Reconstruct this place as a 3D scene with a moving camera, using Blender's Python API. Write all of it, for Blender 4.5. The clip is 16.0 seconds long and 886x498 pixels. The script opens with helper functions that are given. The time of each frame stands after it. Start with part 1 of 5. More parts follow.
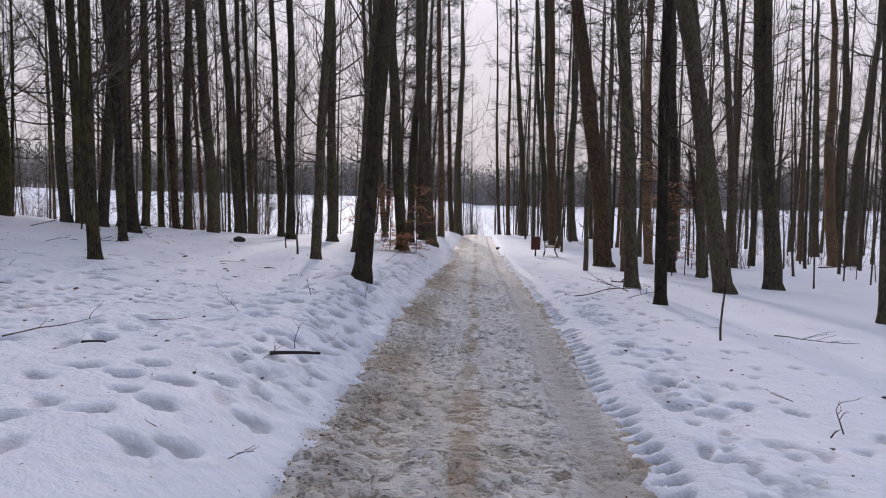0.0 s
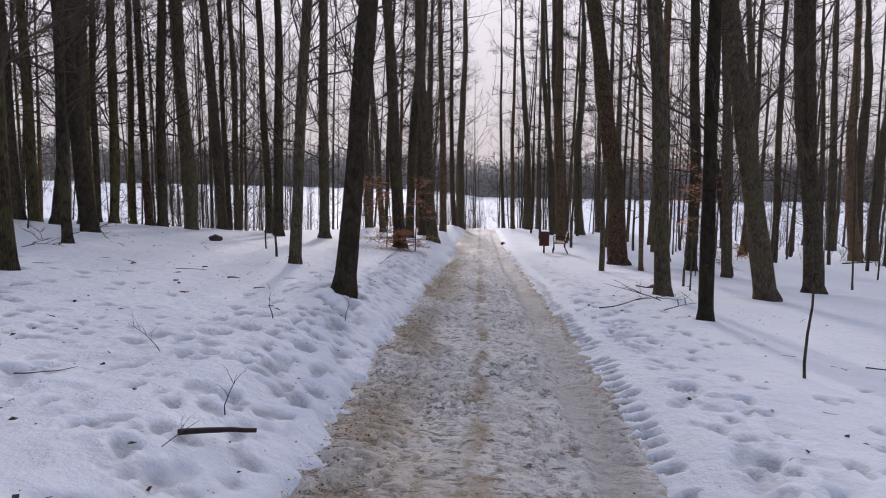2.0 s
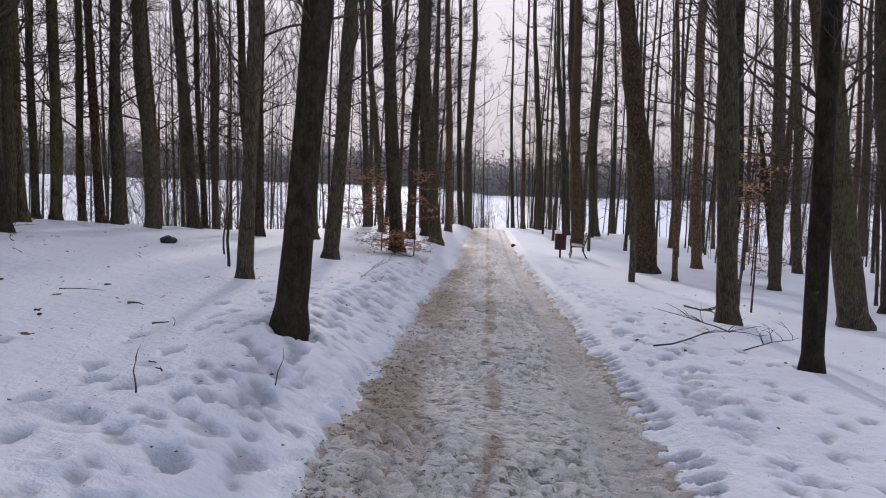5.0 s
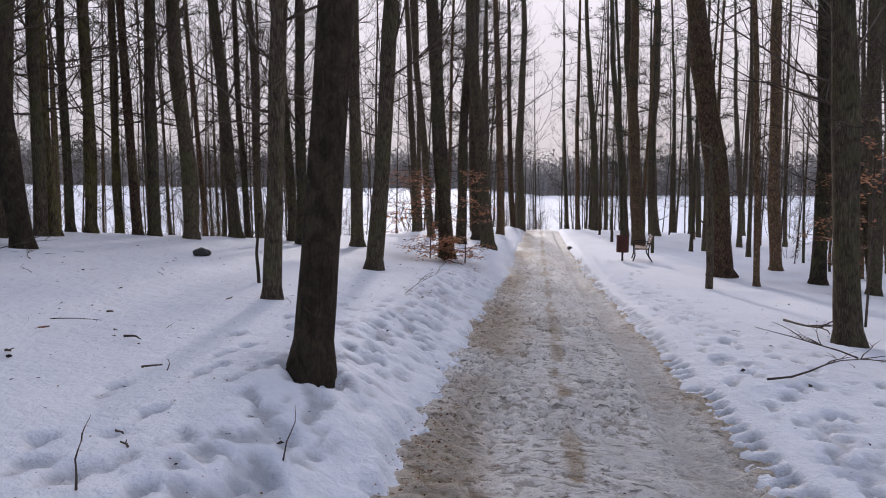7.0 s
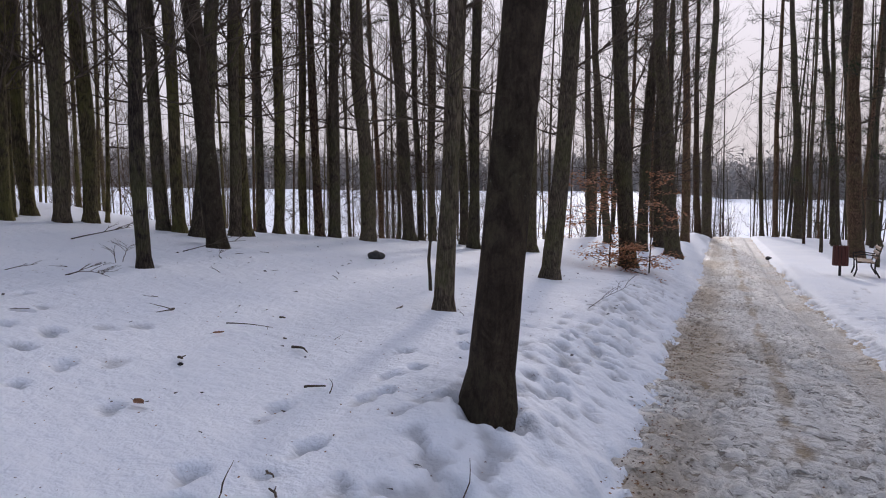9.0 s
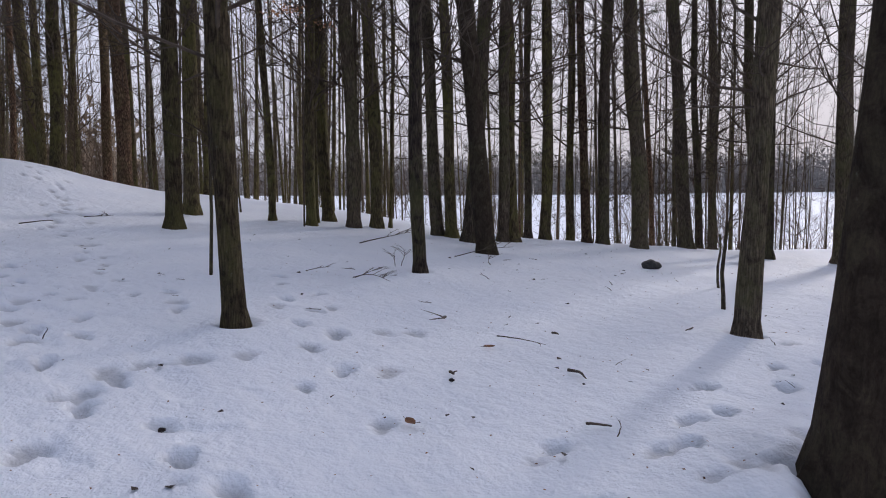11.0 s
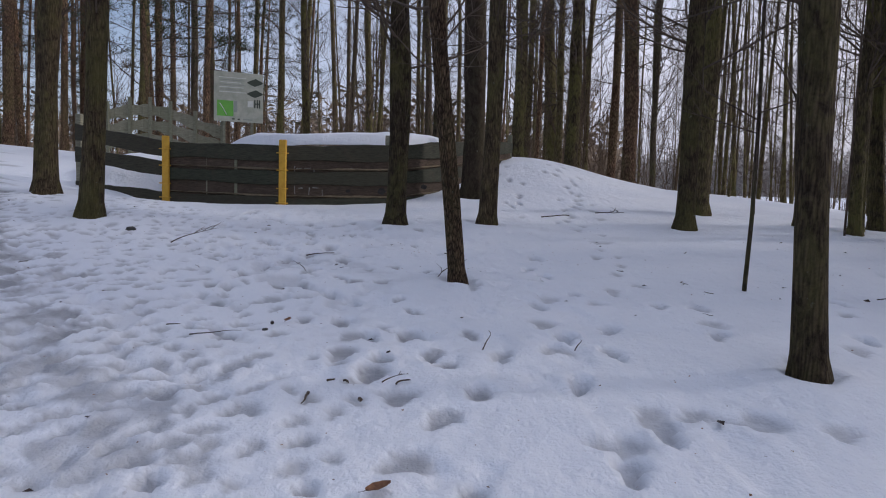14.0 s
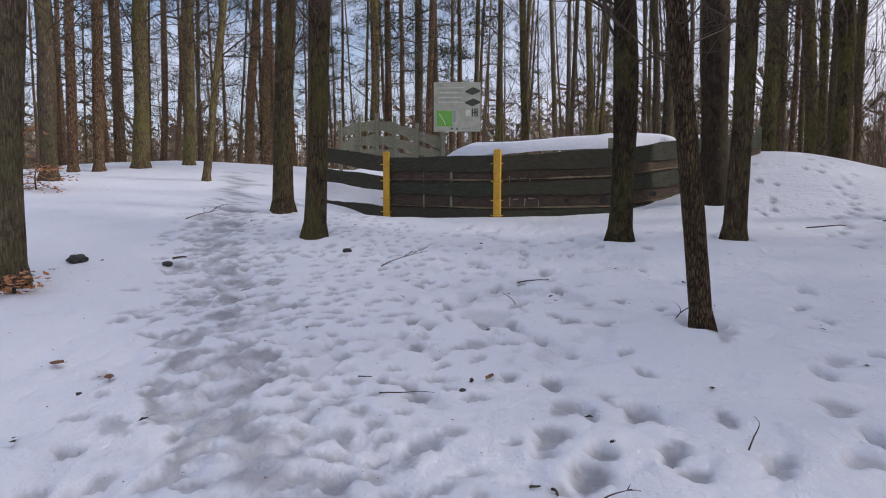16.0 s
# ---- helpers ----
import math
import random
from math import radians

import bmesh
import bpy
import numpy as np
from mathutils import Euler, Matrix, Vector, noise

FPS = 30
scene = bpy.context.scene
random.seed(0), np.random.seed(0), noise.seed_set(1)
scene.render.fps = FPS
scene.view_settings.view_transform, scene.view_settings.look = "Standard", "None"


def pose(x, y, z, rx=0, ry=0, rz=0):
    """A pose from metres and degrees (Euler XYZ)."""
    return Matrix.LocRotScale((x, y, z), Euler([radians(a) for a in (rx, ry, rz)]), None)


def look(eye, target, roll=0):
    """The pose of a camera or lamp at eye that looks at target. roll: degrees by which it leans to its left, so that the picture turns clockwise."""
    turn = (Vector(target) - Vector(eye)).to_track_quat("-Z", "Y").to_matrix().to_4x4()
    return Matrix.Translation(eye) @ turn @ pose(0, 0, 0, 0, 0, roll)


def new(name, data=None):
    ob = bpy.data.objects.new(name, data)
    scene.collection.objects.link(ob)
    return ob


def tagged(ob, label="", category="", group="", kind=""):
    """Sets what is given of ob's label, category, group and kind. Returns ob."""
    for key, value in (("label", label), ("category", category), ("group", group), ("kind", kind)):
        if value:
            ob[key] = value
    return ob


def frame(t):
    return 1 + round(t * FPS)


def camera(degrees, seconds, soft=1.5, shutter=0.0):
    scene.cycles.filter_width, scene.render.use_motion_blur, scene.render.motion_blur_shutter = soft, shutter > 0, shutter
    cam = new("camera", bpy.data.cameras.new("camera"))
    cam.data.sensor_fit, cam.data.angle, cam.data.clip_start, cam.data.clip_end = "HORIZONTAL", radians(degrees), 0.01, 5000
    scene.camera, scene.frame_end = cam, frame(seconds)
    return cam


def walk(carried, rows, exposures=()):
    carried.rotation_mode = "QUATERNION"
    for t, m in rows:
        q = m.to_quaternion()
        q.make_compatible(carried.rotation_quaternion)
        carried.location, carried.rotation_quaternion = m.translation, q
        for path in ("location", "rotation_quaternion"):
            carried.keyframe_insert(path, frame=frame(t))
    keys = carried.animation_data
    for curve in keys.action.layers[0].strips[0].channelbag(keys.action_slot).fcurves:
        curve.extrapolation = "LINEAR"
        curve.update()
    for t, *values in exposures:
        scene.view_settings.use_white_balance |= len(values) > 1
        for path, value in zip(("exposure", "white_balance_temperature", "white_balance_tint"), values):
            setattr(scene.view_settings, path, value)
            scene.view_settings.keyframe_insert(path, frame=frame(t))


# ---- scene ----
cam = camera(70.5, 16.0, 1.05)

EXPOSURES = [(0.0, 0.08, 6240, 18), (9.0, 0.16, 6200, 17), (12.5, 0.16, 6030, 15), (14.0, 0.06, 6030, 15), (16.0, 0.33, 6290, 16)]
PATH = [
    (0, (0.001, 0.0, 1.588), (-0.105, 1.994, 1.463), 1.1),
    (0.5, (-0.041, 0.442, 1.62), (-0.144, 2.435, 1.489), 1.1),
    (1, (-0.123, 0.893, 1.637), (-0.229, 2.885, 1.502), 1.4),
    (1.5, (-0.095, 1.35, 1.632), (-0.208, 3.342, 1.49), 1.4),
    (2, (-0.074, 1.783, 1.653), (-0.187, 3.774, 1.502), 1.0),
    (2.5, (-0.063, 2.199, 1.655), (-0.177, 4.19, 1.497), 1.0),
    (3, (-0.09, 2.637, 1.648), (-0.21, 4.627, 1.488), 1.4),
    (3.5, (-0.094, 3.08, 1.647), (-0.216, 5.07, 1.484), 1.8),
    (6, (-0.148, 5.063, 1.625), (-0.327, 7.049, 1.472), 0.6),
    (6.5, (-0.199, 5.328, 1.628), (-0.439, 7.307, 1.473), 0.5),
    (7, (-0.253, 5.545, 1.65), (-0.551, 7.517, 1.496), 0.2),
    (7.5, (-0.242, 5.738, 1.655), (-0.612, 7.698, 1.509), -0.1),
    (8, (-0.329, 5.93, 1.633), (-0.773, 7.875, 1.491), 0.2),
    (8.5, (-0.476, 6.092, 1.645), (-1.057, 8.0, 1.501), 0.6),
    (9, (-0.573, 6.227, 1.654), (-1.382, 8.051, 1.507), 0.4),
    (9.2, (-0.612, 6.279, 1.655), (-1.511, 8.059, 1.499), 0.5),
    (11.3, (-1.099, 6.654, 1.648), (-2.623, 7.944, 1.523), -0.2),
    (11.5, (-1.168, 6.673, 1.648), (-2.723, 7.924, 1.525), -0.1),
    (12, (-1.359, 6.663, 1.656), (-3.032, 7.753, 1.531), 0.9),
    (12.5, (-1.545, 6.659, 1.646), (-3.379, 7.446, 1.515), 2.0),
    (13, (-1.732, 6.657, 1.638), (-3.682, 7.073, 1.49), 1.8),
    (13.5, (-1.987, 6.605, 1.63), (-3.971, 6.808, 1.481), 1.6),
    (14, (-2.188, 6.585, 1.647), (-4.181, 6.614, 1.493), 1.7),
    (14.5, (-2.395, 6.585, 1.715), (-4.375, 6.359, 1.548), 1.7),
    (15, (-2.58, 6.558, 1.74), (-4.53, 6.147, 1.571), 0.5),
    (15.5, (-2.791, 6.501, 1.76), (-4.716, 5.985, 1.592), -0.1),
    (16, (-2.96, 6.518, 1.838), (-4.841, 5.862, 1.669), -0.0),
]
walk(cam, [(t, look(eye, target, roll)) for t, eye, target, roll in PATH], EXPOSURES)

# ---- world and sun ----
SUN_AZIMUTH, SUN_HEIGHT = -7.8, 21.0      # degrees clockwise from +y, degrees above the horizon
world = bpy.data.worlds.new("sky")
scene.world = world
world.use_nodes = True
wn, wl = world.node_tree.nodes, world.node_tree.links
wn.clear()
sky = wn.new("ShaderNodeTexSky")
sky.sky_type, sky.sun_disc = "NISHITA", False
sky.sun_elevation, sky.sun_rotation = radians(SUN_HEIGHT), radians(SUN_AZIMUTH)
sky.air_density, sky.dust_density, sky.ozone_density = 1.0, 0.8, 2.0
coord = wn.new("ShaderNodeTexCoord")
stretch = wn.new("ShaderNodeMapping")
stretch.inputs["Scale"].default_value = (1.6, 1.6, 5.0)
veil = wn.new("ShaderNodeTexNoise")
veil.inputs["Scale"].default_value, veil.inputs["Detail"].default_value = 1.7, 5.0
ramp = wn.new("ShaderNodeMapRange")
ramp.inputs["From Min"].default_value, ramp.inputs["From Max"].default_value = 0.40, 0.66
ramp.inputs["To Min"].default_value, ramp.inputs["To Max"].default_value = -0.22, 0.12
split = wn.new("ShaderNodeSeparateXYZ")
bank = wn.new("ShaderNodeMapRange")          # thin cloud lies thickest towards the sun
bank.inputs["From Min"].default_value, bank.inputs["From Max"].default_value = -0.5, 0.65
bank.inputs["To Min"].default_value, bank.inputs["To Max"].default_value = 0.16, 1.10
cover = wn.new("ShaderNodeMath")
cover.operation, cover.use_clamp = "ADD", True
mix = wn.new("ShaderNodeMix")
mix.data_type = "RGBA"
dome = wn.new("ShaderNodeMix")               # overcast: brighter overhead than near the horizon
dome.data_type = "RGBA"
dome.inputs[7].default_value = (13.0, 13.0, 14.3, 1)
low = wn.new("ShaderNodeMix")                # the low sky is warm and bright towards the sun, pale blue away from it
low.data_type = "RGBA"
low.inputs[6].default_value, low.inputs[7].default_value = (4.1, 4.4, 5.1, 1), (5.35, 4.85, 4.5, 1)
sunward = wn.new("ShaderNodeMapRange")
sunward.inputs["From Min"].default_value, sunward.inputs["From Max"].default_value = -0.1, 1.0
haze = wn.new("ShaderNodeMapRange")          # haze whitens the sky above the horizon
haze.inputs["From Min"].default_value, haze.inputs["From Max"].default_value = 0.34, 0.04
haze.inputs["To Min"].default_value, haze.inputs["To Max"].default_value = 0.0, 0.75
hazy = wn.new("ShaderNodeMath")
hazy.operation = "ADD"
back = wn.new("ShaderNodeBackground")
back.inputs["Strength"].default_value = 0.11
end = wn.new("ShaderNodeOutputWorld")
wl.new(coord.outputs["Generated"], stretch.inputs["Vector"])
wl.new(stretch.outputs["Vector"], veil.inputs["Vector"])
wl.new(veil.outputs["Fac"], ramp.inputs["Value"])
wl.new(coord.outputs["Generated"], split.inputs["Vector"])
wl.new(split.outputs["Y"], bank.inputs["Value"])
wl.new(split.outputs["Z"], dome.inputs[0])
wl.new(dome.outputs[2], mix.inputs[7])
wl.new(bank.outputs["Result"], cover.inputs[0])
wl.new(ramp.outputs["Result"], hazy.inputs[0])
wl.new(split.outputs["Z"], haze.inputs["Value"])
wl.new(haze.outputs["Result"], hazy.inputs[1])
wl.new(hazy.outputs["Value"], cover.inputs[1])
wl.new(split.outputs["Y"], sunward.inputs["Value"])
wl.new(sunward.outputs["Result"], low.inputs[0])
wl.new(low.outputs[2], dome.inputs[6])
wl.new(cover.outputs["Value"], mix.inputs[0])
wl.new(sky.outputs["Color"], mix.inputs[6])
wl.new(mix.outputs[2], back.inputs["Color"])
wl.new(back.outputs["Background"], end.inputs["Surface"])

sun_data = bpy.data.lights.new("sun", "SUN")
sun_data.energy, sun_data.angle, sun_data.color = 1.7, radians(5.0), (1.0, 0.92, 0.82)
sun = new("sun", sun_data)
az, el = radians(SUN_AZIMUTH), radians(SUN_HEIGHT)
sun.matrix_world = look((80 * math.sin(az) * math.cos(el), 80 * math.cos(az) * math.cos(el), 80 * math.sin(el)), (0, 0, 0))


# ---- materials ----
class Mat:
    """Small wrapper for a node material with a Principled shader."""

    def __init__(self, name, rough=0.8, spec=0.3, metal=0.0):
        self.m = bpy.data.materials.new(name)
        self.m.use_nodes = True
        self.n, self.l = self.m.node_tree.nodes, self.m.node_tree.links
        self.p = self.n["Principled BSDF"]
        self.p.inputs["Roughness"].default_value = rough
        self.p.inputs["Specular IOR Level"].default_value = spec
        self.p.inputs["Metallic"].default_value = metal
        self.geo = self.n.new("ShaderNodeNewGeometry")

    def where(self, scale, local=False):
        node = self.n.new("ShaderNodeMapping")
        node.inputs["Scale"].default_value = scale
        if local:
            tc = self.n.new("ShaderNodeTexCoord")
            self.l.new(tc.outputs["Object"], node.inputs["Vector"])
        else:
            self.l.new(self.geo.outputs["Position"], node.inputs["Vector"])
        return node.outputs["Vector"]

    def noise(self, vec, scale, detail=4.0, rough=0.55, distort=0.0):
        node = self.n.new("ShaderNodeTexNoise")
        node.inputs["Scale"].default_value, node.inputs["Detail"].default_value = scale, detail
        node.inputs["Roughness"].default_value, node.inputs["Distortion"].default_value = rough, distort
        self.l.new(vec, node.inputs["Vector"])
        return node.outputs["Fac"]

    def cells(self, vec, scale, feature="F1"):
        node = self.n.new("ShaderNodeTexVoronoi")
        node.feature = feature
        node.inputs["Scale"].default_value = scale
        self.l.new(vec, node.inputs["Vector"])
        return node.outputs["Distance"]

    def ramp(self, fac, low, high, to_low=0.0, to_high=1.0):
        node = self.n.new("ShaderNodeMapRange")
        node.inputs["From Min"].default_value, node.inputs["From Max"].default_value = low, high
        node.inputs["To Min"].default_value, node.inputs["To Max"].default_value = to_low, to_high
        self.l.new(fac, node.inputs["Value"])
        return node.outputs["Result"]

    def math(self, op, a, b):
        node = self.n.new("ShaderNodeMath")
        node.operation = op
        for k, v in enumerate((a, b)):
            if isinstance(v, (int, float)):
                node.inputs[k].default_value = v
            else:
                self.l.new(v, node.inputs[k])
        return node.outputs[0]

    def mix(self, fac, a, b):
        node = self.n.new("ShaderNodeMix")
        node.data_type = "RGBA"
        for k, v in ((0, fac), (6, a), (7, b)):
            if isinstance(v, tuple):
                node.inputs[k].default_value = (*v, 1)
            elif isinstance(v, (int, float)):
                node.inputs[k].default_value = v
            else:
                self.l.new(v, node.inputs[k])
        return node.outputs[2]

    def random(self):
        return self.n.new("ShaderNodeObjectInfo").outputs["Random"]

    def island(self):
        return self.geo.outputs["Random Per Island"]

    def attribute(self, name):
        node = self.n.new("ShaderNodeAttribute")
        node.attribute_name = name
        return node.outputs["Fac"]

    def color(self, c):
        if isinstance(c, tuple):
            self.p.inputs["Base Color"].default_value = (*c, 1)
        else:
            self.l.new(c, self.p.inputs["Base Color"])
        return self

    def rough(self, r):
        self.l.new(r, self.p.inputs["Roughness"])
        return self

    def bump(self, height, distance, strength=1.0):
        node = self.n.new("ShaderNodeBump")
        node.inputs["Distance"].default_value, node.inputs["Strength"].default_value = distance, strength
        self.l.new(height, node.inputs["Height"])
        self.l.new(node.outputs["Normal"], self.p.inputs["Normal"])
        return self


def snow_material():
    m = Mat("snow", 0.65, 0.25)
    v = m.where((1, 1, 1))
    grain = m.noise(v, 55, 3, 0.7)
    lumps = m.noise(v, 7, 4, 0.6)
    crust = m.noise(v, 21, 4, 0.65)
    dirt = m.noise(v, 16, 5, 0.75)
    # grey trail ice and packed snow, plus shade painted into prints and pits
    wet = m.attribute("trampled_and_shaded")
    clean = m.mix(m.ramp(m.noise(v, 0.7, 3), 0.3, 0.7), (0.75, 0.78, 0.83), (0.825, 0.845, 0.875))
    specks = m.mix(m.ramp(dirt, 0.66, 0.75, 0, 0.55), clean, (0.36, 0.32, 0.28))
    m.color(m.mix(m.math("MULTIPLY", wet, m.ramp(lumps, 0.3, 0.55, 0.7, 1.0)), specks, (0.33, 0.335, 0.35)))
    m.rough(m.ramp(wet, 0, 1, 0.7, 0.5))
    m.bump(m.math("ADD", m.math("MULTIPLY", lumps, 1.0), m.math("ADD", m.math("MULTIPLY", crust, 0.35), m.math("MULTIPLY", grain, 0.18))), 0.034, 0.9)
    return m.m


def path_material():
    m = Mat("trodden icy snow", 0.6, 0.25)
    v = m.where((1, 1, 1))
    patches = m.noise(m.where((1.6, 0.8, 1)), 1.5, 6, 0.65, 0.5)
    crumbs = m.noise(m.where((0.6, 1.5, 1)), 9.5, 6, 0.72, 0.6)
    pits = m.noise(m.where((0.45, 1.5, 1)), 16, 4, 0.6, 0.4)
    small = m.noise(v, 34, 5, 0.7, 0.3)
    fine = m.noise(v, 75, 3, 0.7)
    dirt, lumps, slick = m.attribute("dirt"), m.attribute("lumps"), m.attribute("slick")
    churn = m.math("ADD", m.math("MULTIPLY", lumps, 0.16), m.math("ADD", m.math("MULTIPLY", crumbs, 0.58), m.math("MULTIPLY", small, 0.36)))
    ice = m.mix(m.ramp(churn, 0.45, 0.56), (0.50, 0.45, 0.38), (0.95, 0.91, 0.84))
    thin = m.mix(m.ramp(patches, 0.40, 0.60, 0.0, 0.75), ice, (0.84, 0.80, 0.735))
    glaze = m.mix(m.math("MULTIPLY", slick, m.ramp(small, 0.3, 0.7, 0.95, 0.6)), thin, (0.55, 0.52, 0.475))
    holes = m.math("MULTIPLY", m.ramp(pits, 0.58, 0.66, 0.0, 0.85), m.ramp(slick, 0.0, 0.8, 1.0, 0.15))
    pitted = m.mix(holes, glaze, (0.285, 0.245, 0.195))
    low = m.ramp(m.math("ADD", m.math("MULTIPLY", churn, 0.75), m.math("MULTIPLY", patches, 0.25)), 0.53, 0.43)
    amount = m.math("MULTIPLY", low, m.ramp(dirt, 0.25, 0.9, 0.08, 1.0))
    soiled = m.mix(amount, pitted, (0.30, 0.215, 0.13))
    tinge = m.mix(m.ramp(dirt, 0.40, 1.0, 0.0, 0.72), soiled, (0.50, 0.385, 0.245))
    m.color(m.mix(m.ramp(fine, 0.63, 0.72, 0, 0.45), tinge, (0.13, 0.098, 0.066)))
    m.rough(m.ramp(patches, 0.3, 0.7, 0.45, 0.75))
    m.bump(m.math("SUBTRACT", m.math("ADD", m.math("MULTIPLY", crumbs, 0.7), m.math("MULTIPLY", small, 0.35)), m.math("MULTIPLY", holes, 0.4)), 0.07, 1.0)
    return m.m


def bark_material(name, dark, pale, moss, mossy, furrow, plates=0.28, long=0.11, relief=0.05):
    m = Mat(name, 0.9, 0.12)
    v = m.where((1, 1, 0.28))
    flat = m.where((1, 1, 1))
    cracks = m.ramp(m.cells(m.where((1, 1, long)), 42 * furrow, "DISTANCE_TO_EDGE"), 0.0, 0.35)
    strips = m.noise(v, 38 * furrow, 6, 0.75, 1.2)
    rough = m.noise(flat, 60, 4, 0.75)
    mottle = m.noise(m.where((1, 1, 0.55)), 11, 5, 0.7, 0.8)
    big = m.noise(flat, 1.3, 4, 0.6)
    ridge = m.math("ADD", m.math("MULTIPLY", cracks, plates), m.math("ADD", m.math("MULTIPLY", strips, 0.70 - 0.7 * plates), m.math("MULTIPLY", rough, 0.38)))
    tone = m.mix(m.ramp(ridge, 0.34, 0.80), dark, pale)
    rnd = m.mix(m.random(), (0.55, 0.53, 0.54), (1.34, 1.29, 1.18))
    spots = m.mix(m.ramp(mottle, 0.36, 0.64), (0.62, 0.60, 0.60), (1.32, 1.30, 1.24))
    for tint in (rnd, spots):
        node = m.n.new("ShaderNodeMix")
        node.data_type, node.blend_type = "RGBA", "MULTIPLY"
        node.inputs[0].default_value = 1.0
        m.l.new(tone, node.inputs[6])
        m.l.new(tint, node.inputs[7])
        tone = node.outputs[2]
    growth = m.math("ADD", m.math("MULTIPLY", big, 0.55), m.math("MULTIPLY", mottle, 0.45))
    green = m.math("MULTIPLY", m.ramp(growth, 0.45, 0.60), mossy)
    lichen = m.math("MULTIPLY", m.ramp(m.noise(flat, 17, 5, 0.7), 0.64, 0.71, 0, 0.6), m.ramp(big, 0.4, 0.6))
    m.color(m.mix(lichen, m.mix(green, tone, moss), (0.26, 0.26, 0.20)))
    m.bump(m.math("ADD", ridge, m.math("MULTIPLY", mottle, 0.25)), relief, 1.0)
    return m.m


def wood_material(name, a, b, rough=0.75, wear=(0.2, 0.18, 0.14), worn=0.3):
    m = Mat(name, rough, 0.25)
    v = m.where((1.5, 1.5, 14), local=True)
    grain = m.noise(v, 6, 5, 0.65, 0.5)
    spots = m.noise(m.where((1, 1, 1)), 5, 5, 0.65)
    base = m.mix(m.ramp(grain, 0.3, 0.7), a, b)
    tint = m.mix(m.ramp(m.random(), 0, 1, 0, 0.45), base, wear)
    m.color(m.mix(m.ramp(spots, 0.55, 0.72, 0, worn), tint, wear))
    m.bump(grain, 0.006, 0.7)
    return m.m


def plain_material(name, c, d, scale=14, rough=0.6, metal=0.0, spec=0.3, bump=0.004):
    m = Mat(name, rough, spec, metal)
    f = m.noise(m.where((1, 1, 1)), scale, 5, 0.65)
    m.color(m.mix(m.ramp(f, 0.3, 0.7), c, d))
    m.bump(f, bump, 0.6)
    return m.m


def leaf_material(name, a, b):
    m = Mat(name, 0.7, 0.2)
    m.color(m.mix(m.island(), a, b))
    return m.m


SNOW, ICE = snow_material(), path_material()
BARK = bark_material("grey-brown bark", (0.040, 0.032, 0.026), (0.240, 0.195, 0.150), (0.130, 0.128, 0.050), 0.55, 1.3)
BARK_SMOOTH = bark_material("smooth dark bark", (0.026, 0.020, 0.016), (0.085, 0.066, 0.050), (0.075, 0.078, 0.035), 0.25, 0.9, 0.05, 0.3, 0.02)
BARK_RUGGED = bark_material("rugged dark mossy bark", (0.022, 0.017, 0.012), (0.150, 0.118, 0.078), (0.125, 0.118, 0.040), 0.55, 1.1)
BARK_RED = bark_material("reddish pine bark", (0.055, 0.036, 0.026), (0.330, 0.212, 0.145), (0.16, 0.15, 0.06), 0.40, 0.8, 0.40, 0.25)
BARK_MOSSY = bark_material("olive mossy bark", (0.040, 0.033, 0.020), (0.235, 0.190, 0.120), (0.185, 0.172, 0.052), 0.62, 1.1)
BARK_FURROWED = bark_material("deeply furrowed bark", (0.022, 0.016, 0.011), (0.235, 0.165, 0.110), (0.095, 0.100, 0.035), 0.25, 1.5, 0.42, 0.20)
TWIG = plain_material("twig bark", (0.045, 0.033, 0.025), (0.125, 0.092, 0.066), 9, 0.9)
TWIG_BROWN = plain_material("brown brushwood", (0.095, 0.066, 0.044), (0.200, 0.140, 0.092), 6, 0.9)
NEEDLES = leaf_material("pine needles", (0.020, 0.036, 0.016), (0.050, 0.070, 0.030))
DEAD_LEAF = leaf_material("dead beech leaves", (0.34, 0.13, 0.05), (0.58, 0.30, 0.16))
LITTER = leaf_material("leaf litter", (0.070, 0.036, 0.020), (0.30, 0.15, 0.07))
# distance haze is painted in: the wood's tone is lifted to pale grey
FAR_HAZED = plain_material("distant woodland with haze in its colour", (0.260, 0.238, 0.220), (0.380, 0.348, 0.320), 0.06, 0.95)
CHALK = plain_material("faded chalk", (0.20, 0.19, 0.17), (0.38, 0.37, 0.34), 40, 0.9)
LEAF_BROWN = plain_material("brown dead leaf", (0.12, 0.055, 0.030), (0.26, 0.130, 0.065), 60, 0.7)
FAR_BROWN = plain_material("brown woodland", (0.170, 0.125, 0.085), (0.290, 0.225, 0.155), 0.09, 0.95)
PLANK = wood_material("weathered dark green planks", (0.012, 0.015, 0.009), (0.066, 0.070, 0.044), 0.7, (0.075, 0.055, 0.038), 0.5)
PLANK_BROWN = wood_material("old brown boards", (0.040, 0.029, 0.020), (0.165, 0.120, 0.088), 0.8, (0.04, 0.03, 0.02), 0.5)
RAIL = wood_material("worn tan rails", (0.13, 0.10, 0.06), (0.30, 0.235, 0.15), 0.85, (0.08, 0.07, 0.05), 0.5)
PLANK_GREY = wood_material("bleached grey planks", (0.15, 0.148, 0.105), (0.33, 0.31, 0.225), 0.85, (0.17, 0.18, 0.11), 0.5)
YELLOW = plain_material("yellow painted post", (0.55, 0.30, 0.03), (0.68, 0.40, 0.05), 9, 0.55)
BIN_RED = wood_material("red-brown stained slats", (0.085, 0.026, 0.020), (0.16, 0.052, 0.038), 0.6, (0.09, 0.05, 0.04), 0.2)
